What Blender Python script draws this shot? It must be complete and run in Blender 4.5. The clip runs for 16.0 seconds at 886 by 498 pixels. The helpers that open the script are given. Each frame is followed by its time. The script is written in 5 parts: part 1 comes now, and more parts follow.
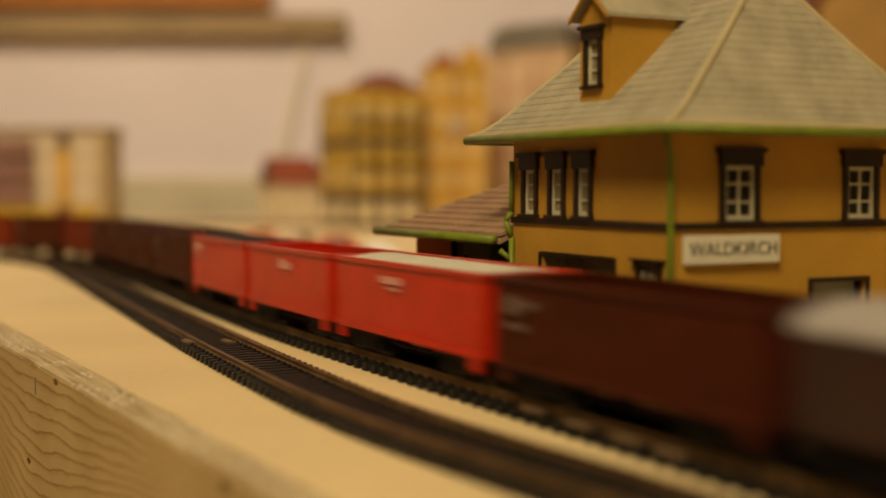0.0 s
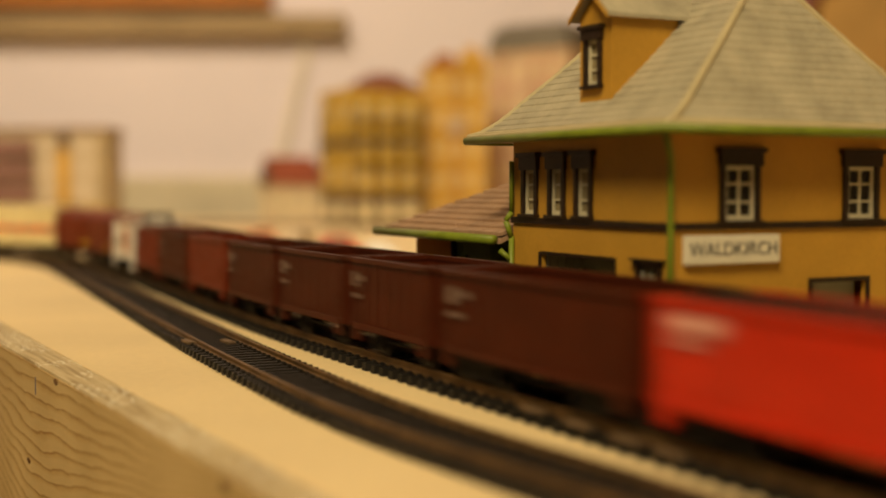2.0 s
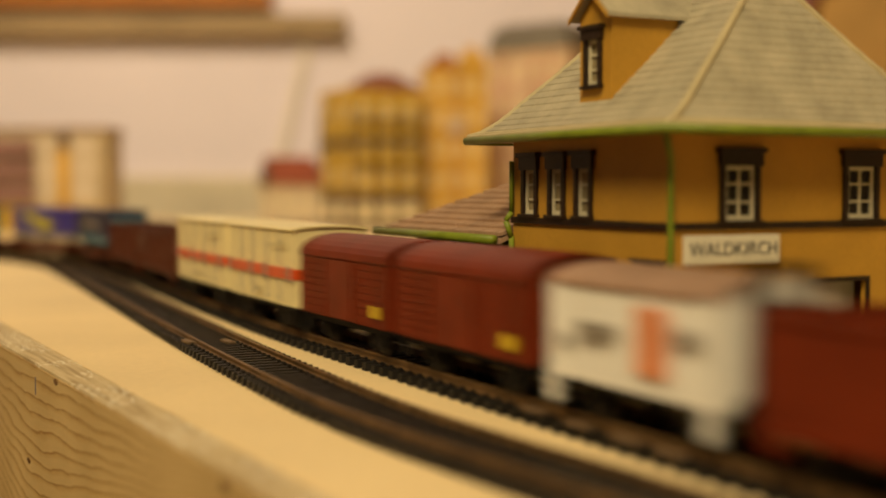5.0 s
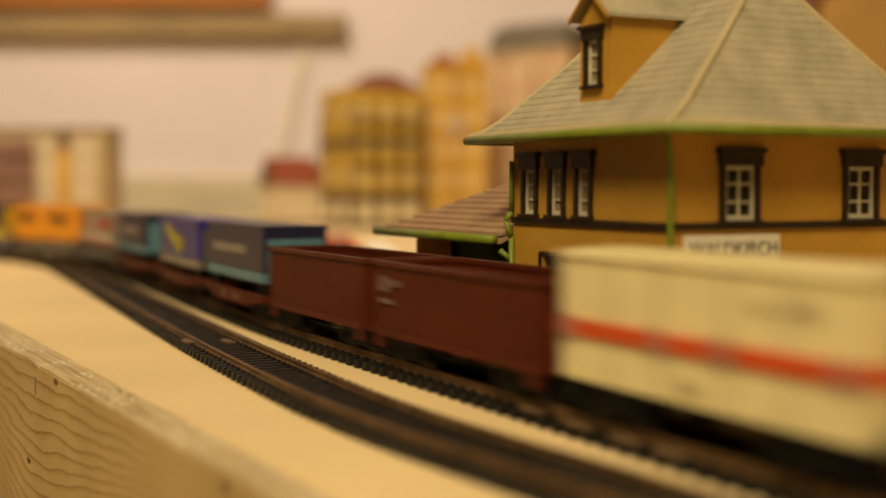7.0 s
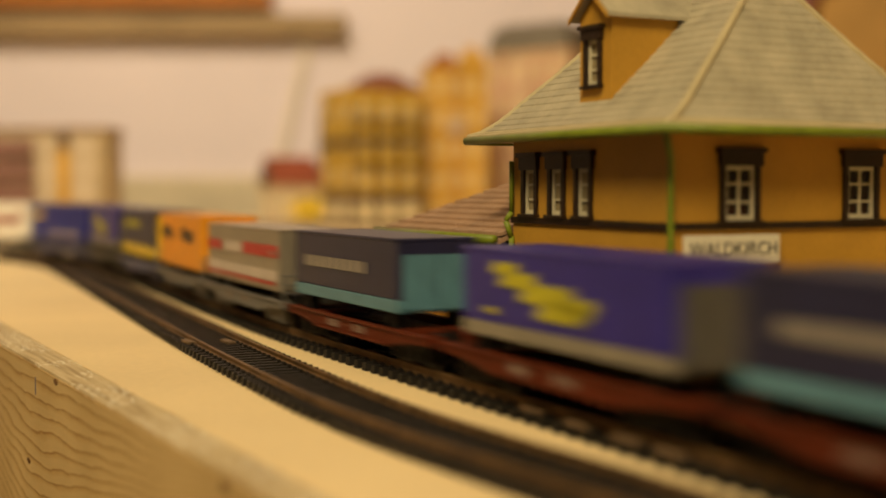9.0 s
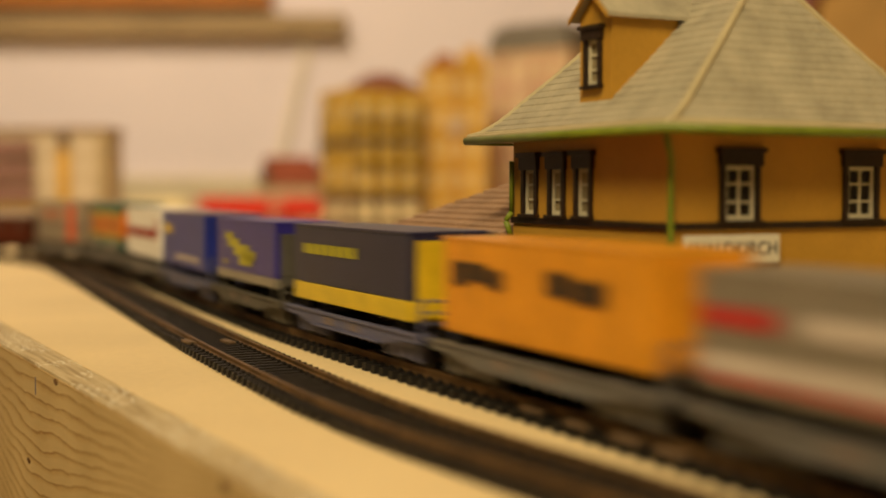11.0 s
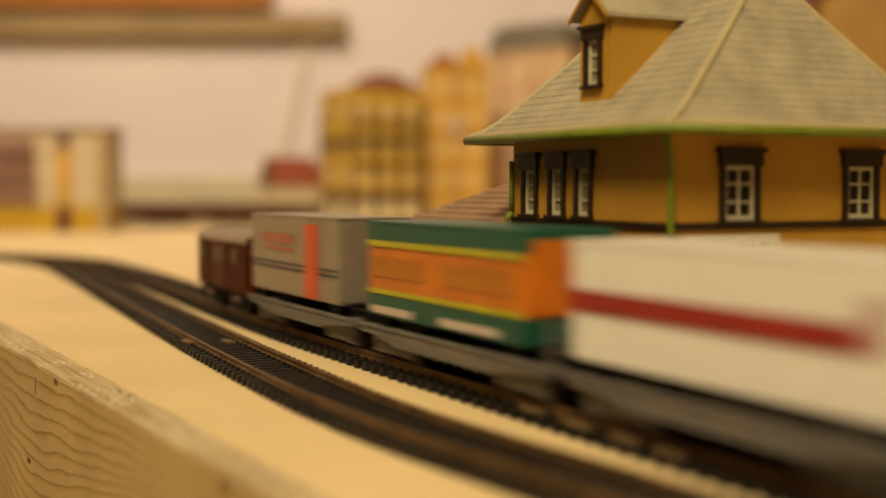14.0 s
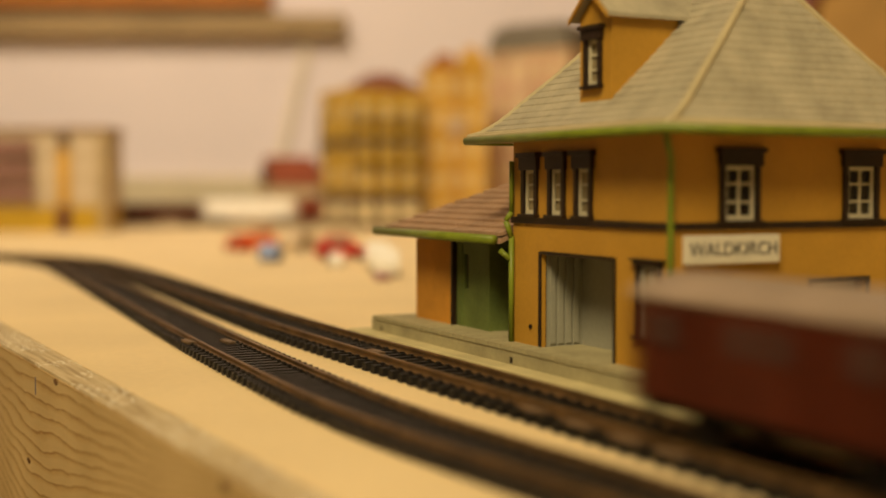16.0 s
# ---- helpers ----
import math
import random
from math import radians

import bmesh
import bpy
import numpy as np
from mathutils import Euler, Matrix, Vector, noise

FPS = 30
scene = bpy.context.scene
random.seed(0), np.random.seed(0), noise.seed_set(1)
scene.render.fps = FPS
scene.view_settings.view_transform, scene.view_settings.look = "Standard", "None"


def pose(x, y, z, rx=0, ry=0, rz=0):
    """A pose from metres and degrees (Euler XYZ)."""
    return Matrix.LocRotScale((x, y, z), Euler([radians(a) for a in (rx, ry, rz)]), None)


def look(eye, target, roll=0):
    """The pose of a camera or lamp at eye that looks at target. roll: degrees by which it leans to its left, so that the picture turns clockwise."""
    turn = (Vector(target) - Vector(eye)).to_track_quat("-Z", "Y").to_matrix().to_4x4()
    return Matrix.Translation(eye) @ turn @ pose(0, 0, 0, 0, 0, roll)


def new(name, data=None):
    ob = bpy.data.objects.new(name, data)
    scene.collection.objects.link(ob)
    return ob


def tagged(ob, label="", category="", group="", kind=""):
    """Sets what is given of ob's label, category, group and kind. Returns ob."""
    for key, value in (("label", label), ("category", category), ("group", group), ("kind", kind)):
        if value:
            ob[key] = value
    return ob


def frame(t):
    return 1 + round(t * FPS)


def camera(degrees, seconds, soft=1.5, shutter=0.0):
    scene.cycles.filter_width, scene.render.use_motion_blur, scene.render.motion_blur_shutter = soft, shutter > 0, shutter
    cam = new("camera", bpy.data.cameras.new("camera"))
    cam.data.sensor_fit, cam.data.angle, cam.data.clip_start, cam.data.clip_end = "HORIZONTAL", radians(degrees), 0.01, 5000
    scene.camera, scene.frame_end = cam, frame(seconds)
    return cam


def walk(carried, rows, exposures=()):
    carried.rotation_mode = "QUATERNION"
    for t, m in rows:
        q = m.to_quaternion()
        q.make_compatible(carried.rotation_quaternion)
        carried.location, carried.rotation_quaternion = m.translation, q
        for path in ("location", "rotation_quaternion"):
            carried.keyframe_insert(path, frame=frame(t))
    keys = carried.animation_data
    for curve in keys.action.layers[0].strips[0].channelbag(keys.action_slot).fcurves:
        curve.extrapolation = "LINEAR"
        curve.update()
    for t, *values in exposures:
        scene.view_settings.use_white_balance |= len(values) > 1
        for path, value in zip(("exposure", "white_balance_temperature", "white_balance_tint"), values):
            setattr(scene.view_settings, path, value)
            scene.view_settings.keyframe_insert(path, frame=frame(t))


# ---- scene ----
cam = camera(39.23, 16.0, soft=1.8, shutter=1.6)
VIEW = pose(0, 0, 0.064, 87.14, 0, -27.06)
walk(cam, [(0.0, VIEW), (16.0, VIEW)], [(0.0, -0.30), (0.4, -0.02), (16.0, -0.02)])
cam.data.dof.use_dof = True
cam.data.dof.focus_distance = 0.448
cam.data.dof.aperture_fstop = 4.8
cam.data.dof.aperture_blades = 7

# ---- light: an unseen warm key lamp, an added far-wall lamp, a dim warm room ----
world = bpy.data.worlds.new("world")
scene.world = world
world.use_nodes = True
world.node_tree.nodes["Background"].inputs["Color"].default_value = (1.0, 0.72, 0.42, 1)
world.node_tree.nodes["Background"].inputs["Strength"].default_value = 0.05


def area_lamp(name, place, aim, sx, sy, power, color, spread=180):
    data = bpy.data.lights.new(name, "AREA")
    data.shape, data.size, data.size_y, data.energy, data.color = "RECTANGLE", sx, sy, power, color
    data.spread = radians(spread)
    ob = new(name, data)
    ob.matrix_world = look(place, aim)
    return ob


# Unseen key lamp, placed by eye behind and left of the camera.
area_lamp("key_light", (-0.85, -0.62, 1.55), (0.2, 0.5, 0.0), 0.9, 0.5, 42.5, (1.0, 0.80, 0.455))
# No such lamp is known; added to brighten the far wall and town.
area_lamp("far_wall_fill_light", (-0.20, 0.95, 1.70), (0.95, 2.90, 0.40), 1.2, 0.4, 21.5, (1.0, 0.80, 0.55), 140)


# ---- materials ----
def mat(name, color, rough=0.6, var=0.12, scale=60.0, fine=900.0, bump=0.0, metal=0.0, dark=None, spread=0.0, spec=0.3):
    m = bpy.data.materials.new(name)
    m.use_nodes = True
    nt = m.node_tree
    b = nt.nodes["Principled BSDF"]
    b.inputs["Roughness"].default_value = rough
    b.inputs["Metallic"].default_value = metal
    b.inputs["Specular IOR Level"].default_value = spec
    tc = nt.nodes.new("ShaderNodeTexCoord")
    n1 = nt.nodes.new("ShaderNodeTexNoise")
    n1.inputs["Scale"].default_value = scale
    n1.inputs["Detail"].default_value = 5
    n2 = nt.nodes.new("ShaderNodeTexNoise")
    n2.inputs["Scale"].default_value = fine
    n2.inputs["Detail"].default_value = 3
    nt.links.new(tc.outputs["Object"], n1.inputs["Vector"])
    nt.links.new(tc.outputs["Object"], n2.inputs["Vector"])
    add = nt.nodes.new("ShaderNodeMath")
    add.operation = "MULTIPLY_ADD"
    add.inputs[1].default_value = 0.4
    nt.links.new(n2.outputs["Fac"], add.inputs[0])
    nt.links.new(n1.outputs["Fac"], add.inputs[2])
    ramp = nt.nodes.new("ShaderNodeValToRGB")
    lo = dark or tuple(c * (1 - var * 1.6) for c in color)
    hi = tuple(min(1, c * (1 + var)) for c in color)
    ramp.color_ramp.elements[0].position, ramp.color_ramp.elements[1].position = 0.45, 0.95
    ramp.color_ramp.elements[0].color, ramp.color_ramp.elements[1].color = (*lo, 1), (*hi, 1)
    nt.links.new(add.outputs[0], ramp.inputs["Fac"])
    out = ramp.outputs["Color"]
    if spread:
        info = nt.nodes.new("ShaderNodeObjectInfo")
        mr = nt.nodes.new("ShaderNodeMapRange")
        mr.inputs["To Min"].default_value, mr.inputs["To Max"].default_value = 1 - spread, 1 + spread
        nt.links.new(info.outputs["Random"], mr.inputs["Value"])
        hsv = nt.nodes.new("ShaderNodeHueSaturation")
        nt.links.new(mr.outputs["Result"], hsv.inputs["Value"])
        nt.links.new(out, hsv.inputs["Color"])
        out = hsv.outputs["Color"]
    nt.links.new(out, b.inputs["Base Color"])
    if bump:
        bp = nt.nodes.new("ShaderNodeBump")
        bp.inputs["Strength"].default_value = bump
        bp.inputs["Distance"].default_value = 0.0004
        nt.links.new(n2.outputs["Fac"], bp.inputs["Height"])
        nt.links.new(bp.outputs["Normal"], b.inputs["Normal"])
    return m


def nodes_of(name, rough):
    m = bpy.data.materials.new(name)
    m.use_nodes = True
    nt = m.node_tree
    b = nt.nodes["Principled BSDF"]
    b.inputs["Roughness"].default_value = rough

    def math_node(op, x, y=None, z=None):
        n = nt.nodes.new("ShaderNodeMath")
        n.operation = op
        for i, v in enumerate((x, y, z)):
            if v is None:
                continue
            if isinstance(v, (int, float)):
                n.inputs[i].default_value = v
            else:
                nt.links.new(v, n.inputs[i])
        return n.outputs[0]

    def noise_node(vector, scale, detail=3):
        n = nt.nodes.new("ShaderNodeTexNoise")
        n.inputs["Scale"].default_value, n.inputs["Detail"].default_value = scale, detail
        nt.links.new(vector, n.inputs["Vector"])
        return n.outputs["Fac"]

    def stretched(vector, scale):
        n = nt.nodes.new("ShaderNodeMapping")
        n.inputs["Scale"].default_value = scale
        nt.links.new(vector, n.inputs["Vector"])
        return n.outputs["Vector"]

    def ramp_node(fac, stops):
        n = nt.nodes.new("ShaderNodeValToRGB")
        el = n.color_ramp.elements
        while len(el) < len(stops):
            el.new(0.5)
        for e, (p, c) in zip(el, stops):
            e.position, e.color = p, (*c, 1)
        nt.links.new(fac, n.inputs["Fac"])
        return n.outputs["Color"]

    def bump_node(height, strength, distance):
        n = nt.nodes.new("ShaderNodeBump")
        n.inputs["Strength"].default_value, n.inputs["Distance"].default_value = strength, distance
        nt.links.new(height, n.inputs["Height"])
        nt.links.new(n.outputs["Normal"], b.inputs["Normal"])

    coords = nt.nodes.new("ShaderNodeTexCoord").outputs["Object"]
    return m, nt, b, coords, math_node, noise_node, stretched, ramp_node, bump_node


def pine_mat(name, light, mid, dark, bulge):
    """Flat-sawn pine along y: growth lines spread round a knot at y = bulge and close up away from it."""
    m, nt, b, co, mth, noi, stretched, ramp, bump = nodes_of(name, 0.5)
    sep = nt.nodes.new("ShaderNodeSeparateXYZ")
    nt.links.new(co, sep.inputs[0])
    y, z = sep.outputs["Y"], sep.outputs["Z"]
    off = mth("SUBTRACT", y, bulge)
    dist = mth("SQRT", mth("ADD", mth("MULTIPLY", off, off), 0.0004))
    spread = mth("MAXIMUM", mth("SUBTRACT", 1.08, mth("MULTIPLY", dist, 3.9)), 0.22)
    line = mth("DIVIDE", mth("ADD", z, 0.0), spread)
    wob = noi(stretched(co, (1.0, 0.30, 1.0)), 55.0, 3)
    line = mth("ADD", line, mth("MULTIPLY", wob, 0.0135))
    cyc = mth("FRACT", mth("DIVIDE", line, 0.0058))
    fine = noi(stretched(co, (1.0, 0.06, 1.0)), 1500.0, 2)
    cyc = mth("ADD", cyc, mth("MULTIPLY", mth("SUBTRACT", fine, 0.5), 0.22))
    col = ramp(cyc, [(0.0, light), (0.50, light), (0.80, mid), (0.91, dark), (1.0, light)])
    big = ramp(noi(co, 22.0, 2), [(0.3, (0.86, 0.84, 0.80)), (0.7, (1.0, 1.0, 1.0))])
    mix = nt.nodes.new("ShaderNodeMix")
    mix.data_type, mix.blend_type = "RGBA", "MULTIPLY"
    mix.inputs[0].default_value = 1.0
    nt.links.new(col, mix.inputs[6])
    nt.links.new(big, mix.inputs[7])
    nt.links.new(mix.outputs[2], b.inputs["Base Color"])
    bump(fine, 0.15, 0.0004)
    return m


def sawn_mat(name):
    """Rough saw-cut edge along y: lengthwise streaks, torn pale fibres and dark nicks."""
    m, nt, b, co, mth, noi, stretched, ramp, bump = nodes_of(name, 0.85)
    streak = noi(stretched(co, (1.0, 0.05, 1.0)), 420.0, 3)
    torn = noi(stretched(co, (1.0, 0.35, 1.0)), 900.0, 3)
    patch = noi(co, 40.0, 3)
    base = ramp(streak, [(0.30, (0.33, 0.23, 0.12)), (0.48, (0.56, 0.43, 0.25)), (0.60, (0.66, 0.53, 0.33)), (0.72, (0.52, 0.37, 0.19))])
    fibre = mth("MULTIPLY", mth("GREATER_THAN", torn, 0.575), mth("GREATER_THAN", patch, 0.46))
    mix = nt.nodes.new("ShaderNodeMix")
    mix.data_type = "RGBA"
    nt.links.new(fibre, mix.inputs[0])
    nt.links.new(base, mix.inputs[6])
    mix.inputs[7].default_value = (0.86, 0.78, 0.62, 1)
    nt.links.new(mix.outputs[2], b.inputs["Base Color"])
    bump(torn, 0.8, 0.0006)
    return m


PLY = mat("bare_plywood", (0.90, 0.70, 0.395), 0.6, 0.07, 9, 300, 0.15)
PINE = pine_mat("pine_plank", (0.72, 0.51, 0.235), (0.63, 0.415, 0.165), (0.41, 0.225, 0.07), 0.475)
PINE_EDGE = sawn_mat("sawn_plank_edge")
PLASTER = mat("plaster_wall", (0.88, 0.79, 0.82), 0.9, 0.04, 2, 60, 0.1)
PANEL = mat("warm_painted_wall", (0.42, 0.36, 0.28), 0.8, 0.08, 4, 60, 0.1)
BOARD = mat("shelf_board", (0.38, 0.27, 0.14), 0.7, 0.15, 6, 80)
SLEEPER = mat("brown_plastic_sleeper", (0.011, 0.009, 0.0075), 0.6, 0.3, 150, 1200, 0.2, spread=0.25)
RAIL = mat("rusty_rail", (0.165, 0.092, 0.038), 0.5, 0.35, 90, 1500, 0.2, 0.1)
OCHRE = mat("ochre_plastic_wall", (0.51, 0.27, 0.034), 0.5, 0.10, 40, 700, 0.1)
OCHRE_D = mat("orange_wood_panel", (0.56, 0.25, 0.03), 0.8, 0.15, 60, 700, 0.1)
BROWN = mat("dark_brown_trim", (0.026, 0.013, 0.007), 0.45, 0.2, 120, 900)
ROOFG = mat("grey_shingle", (0.44, 0.39, 0.28), 0.6, 0.16, 90, 700, 0.3)
HIPCAP = mat("pale_ridge_cap", (0.52, 0.435, 0.26), 0.6, 0.1, 90, 700, 0.2)
GREEN = mat("green_gutter_paint", (0.19, 0.235, 0.020), 0.4, 0.15, 120, 900)
GREEN_W = mat("green_panel_wall", (0.135, 0.175, 0.045), 0.6, 0.2, 70, 700, 0.1)
ROOFR = mat("red_brown_tile", (0.40, 0.25, 0.155), 0.65, 0.15, 90, 700, 0.2)
STONE = mat("grey_platform", (0.40, 0.35, 0.20), 0.8, 0.15, 60, 700, 0.3)
STONE_L = mat("pale_platform_kerb", (0.58, 0.50, 0.27), 0.8, 0.12, 60, 700, 0.3)
GREYIN = mat("grey_interior", (0.34, 0.33, 0.26), 0.7, 0.08, 50, 500)
WHITEP = mat("ivory_window_bars", (0.62, 0.56, 0.39), 0.5, 0.08, 90, 700)
IVORY = mat("ivory_sign", (0.74, 0.68, 0.54), 0.5, 0.05, 90, 700)
INK = mat("dark_ink", (0.02, 0.015, 0.02), 0.5, 0.1)
BLACK = mat("black_running_gear", (0.008, 0.0065, 0.0055), 0.6, 0.3, 200, 900, spec=0.15)
STEEL = mat("dark_wheel_steel", (0.028, 0.023, 0.019), 0.45, 0.3, 200, 900, 0, 0.4)
GLASS = bpy.data.materials.new("dark_pane")
GLASS.use_nodes = True
GLASS.node_tree.nodes["Principled BSDF"].inputs["Base Color"].default_value = (0.02, 0.015, 0.01, 1)
GLASS.node_tree.nodes["Principled BSDF"].inputs["Roughness"].default_value = 0.1


def paint(name, c, rough=0.36, var=0.14, metal=0.0, spec=0.5):
    return mat(name, c, rough, var, 70, 800, 0.05, metal, spec=spec)


MAROON = paint("maroon_wagon_paint", (0.072, 0.0125, 0.0035), 0.5, 0.2, spec=0.2)
BROWNW = paint("red_brown_wagon_paint", (0.175, 0.024, 0.006), 0.5, 0.2, spec=0.2)
BROWND = paint("dark_red_brown_wagon_paint", (0.098, 0.0175, 0.0055), 0.5, 0.2, spec=0.2)
RUST = paint("red_oxide_frame_paint", (0.115, 0.021, 0.007), 0.5, 0.2, spec=0.2)
RED = paint("bright_red_paint", (0.60, 0.024, 0.004), 0.35)
CREAM = paint("cream_paint", (0.88, 0.75, 0.40), 0.4, 0.05)
ORANGE_S = paint("orange_stripe", (0.70, 0.09, 0.015), 0.4)
WHITE = paint("white_paint", (0.90, 0.86, 0.80), 0.4, 0.03)
GREYW = paint("grey_paint", (0.30, 0.26, 0.22), 0.45)
GREYF = paint("grey_flat_wagon_frame", (0.17, 0.155, 0.14), 0.45)
BLUEF = paint("blue_grey_flat_wagon_frame", (0.125, 0.125, 0.21), 0.45)
NAVY = paint("dark_navy_cover", (0.018, 0.019, 0.060), 0.42)
TEAL = paint("light_teal_paint", (0.11, 0.25, 0.32), 0.45)
PURPLE = paint("violet_blue_cover", (0.032, 0.024, 0.25), 0.40)
BLUE = paint("royal_blue_paint", (0.016, 0.030, 0.26), 0.4)
YELLOW = paint("yellow_paint", (0.80, 0.55, 0.02), 0.4)
AMBER = paint("amber_orange_paint", (0.80, 0.33, 0.018), 0.4)
ORANGE = paint("orange_paint", (0.66, 0.19, 0.012), 0.4)
GREENC = paint("dark_green_paint", (0.008, 0.095, 0.062), 0.38)
SILVER = paint("silver_grey_paint", (0.42, 0.37, 0.30), 0.42, 0.08, 0.6)
TANROOF = paint("dusty_tan_roof", (0.34, 0.25, 0.19), 0.55)
ROOFB = paint("dull_brown_roof", (0.36, 0.22, 0.15), 0.55)


# ---- mesh helpers ----
def part(name, bm, material, parent=None, label="", smooth=False):
    me = bpy.data.meshes.new(name)
    bm.normal_update()
    bm.to_mesh(me)
    bm.free()
    me.materials.append(material)
    if smooth:
        for p in me.polygons:
            p.use_smooth = True
    ob = new(name, me)
    if parent is not None:
        ob.parent = parent
    if label:
        tagged(ob, label)
    return ob


def thing(name, m, label, category, group="", kind=""):
    ob = new(name)
    ob.empty_display_size = 0.01
    ob.matrix_basis = m
    return tagged(ob, label, category, group, kind)


def add_box(bm, x0, y0, z0, x1, y1, z1):
    c = [(x0, y0, z0), (x1, y0, z0), (x1, y1, z0), (x0, y1, z0), (x0, y0, z1), (x1, y0, z1), (x1, y1, z1), (x0, y1, z1)]
    v = [bm.verts.new(p) for p in c]
    for f in ((3, 2, 1, 0), (4, 5, 6, 7), (0, 1, 5, 4), (1, 2, 6, 5), (2, 3, 7, 6), (3, 0, 4, 7)):
        bm.faces.new([v[i] for i in f])
    return v


def boxes(*rows):
    bm = bmesh.new()
    for r in rows:
        add_box(bm, *r)
    return bm


def welded(*rows):
    bm = boxes(*rows)
    bmesh.ops.remove_doubles(bm, verts=bm.verts[:], dist=0.00001)
    return bm


def soft_box(x0, y0, z0, x1, y1, z1, r=0.0004):
    bm = boxes((x0, y0, z0, x1, y1, z1))
    bmesh.ops.bevel(bm, geom=bm.edges[:], offset=r, segments=2, profile=0.5, affect="EDGES")
    return bm


def add_rod(bm, a, b, r, n=10):
    a, b = Vector(a), Vector(b)
    d = (b - a)
    q = d.to_track_quat("Z", "Y").to_matrix()
    ring = [[bm.verts.new(p + q @ Vector((r * math.cos(2 * math.pi * i / n), r * math.sin(2 * math.pi * i / n), 0))) for i in range(n)] for p in (a, b)]
    for i in range(n):
        j = (i + 1) % n
        bm.faces.new((ring[0][i], ring[0][j], ring[1][j], ring[1][i]))
    bm.faces.new(ring[0][::-1])
    bm.faces.new(ring[1])


def tube(pts, r, n=8):
    """A round bar bent along pts."""
    bm = bmesh.new()
    rings = []
    pts = [Vector(p) for p in pts]
    for i, p in enumerate(pts):
        q = (pts[min(i + 1, len(pts) - 1)] - pts[max(i - 1, 0)]).to_track_quat("Z", "Y").to_matrix()
        rings.append([bm.verts.new(p + q @ Vector((r * math.cos(2 * math.pi * k / n), r * math.sin(2 * math.pi * k / n), 0))) for k in range(n)])
    for a, b in zip(rings[:-1], rings[1:]):
        for k in range(n):
            j = (k + 1) % n
            bm.faces.new((a[k], a[j], b[j], b[k]))
    bm.faces.new(rings[0][::-1]), bm.faces.new(rings[-1])
    bmesh.ops.recalc_face_normals(bm, faces=bm.faces[:])
    return bm


def rods(*rows, n=10):
    bm = bmesh.new()
    for a, b, r in rows:
        add_rod(bm, a, b, r, n)
    return bm


def prism(profile, axis, a, b):
    """A closed profile of (u, z), drawn out along x (u is y) or along y (u is x)."""
    bm = bmesh.new()
    ends = []
    for s in (a, b):
        ends.append([bm.verts.new((s, u, z) if axis == "x" else (u, s, z)) for u, z in profile])
    n = len(profile)
    for i in range(n):
        j = (i + 1) % n
        bm.faces.new((ends[0][i], ends[0][j], ends[1][j], ends[1][i]))
    bm.faces.new(ends[0][::-1])
    bm.faces.new(ends[1])
    bmesh.ops.recalc_face_normals(bm, faces=bm.faces[:])
    return bm


def weld(bm):
    """Join touching boxes into one skin: shared corners merged, inner faces gone."""
    bmesh.ops.remove_doubles(bm, verts=bm.verts[:], dist=0.00001)
    bm.verts.index_update()
    seen = {}
    for f in bm.faces:
        seen.setdefault(frozenset(v.index for v in f.verts), []).append(f)
    bmesh.ops.delete(bm, geom=[f for fs in seen.values() if len(fs) > 1 for f in fs], context="FACES_ONLY")


def each(name, rows, material, parent, label=""):
    """One box-shaped part for each row, alike ones on one mesh."""
    made = {}
    for x0, y0, z0, x1, y1, z1 in rows:
        size = tuple(round(v, 6) for v in (x1 - x0, y1 - y0, z1 - z0))
        if size in made:
            ob = new(name, made[size])
            ob.parent = parent
            if label:
                tagged(ob, label)
        else:
            h = [v / 2 for v in size]
            ob = part(name, boxes((-h[0], -h[1], -h[2], *h)), material, parent, label)
            made[size] = ob.data
        ob.location = ((x0 + x1) / 2, (y0 + y1) / 2, (z0 + z1) / 2)


def pierced(bm, axis, at, thick, u0, u1, z0, z1, holes):
    """A wall slab with rectangular openings. axis x: the wall lies in x = at .. at + thick and runs along y."""
    us = sorted({u0, u1, *[h[0] for h in holes], *[h[1] for h in holes]})
    zs = sorted({z0, z1, *[h[2] for h in holes], *[h[3] for h in holes]})
    for i in range(len(us) - 1):
        for k in range(len(zs) - 1):
            um, zm = (us[i] + us[i + 1]) / 2, (zs[k] + zs[k + 1]) / 2
            if any(h[0] < um < h[1] and h[2] < zm < h[3] for h in holes):
                continue
            if axis == "x":
                add_box(bm, at, us[i], zs[k], at + thick, us[i + 1], zs[k + 1])
            else:
                add_box(bm, us[i], at, zs[k], us[i + 1], at + thick, zs[k + 1])
    weld(bm)


# ---- the room and the layout board ----
TH = radians(27.06)
RX, RY = math.cos(TH), -math.sin(TH)
DX, DY = math.sin(TH), math.cos(TH)


def across(side, depth):
    """Plan place: metres to the side of the room's long axis and metres deep into the room."""
    return side * RX + depth * DX, side * RY + depth * DY


def setting(name, bm, material, label, category):
    return tagged(part(name, bm, material), label, category, kind="structure")


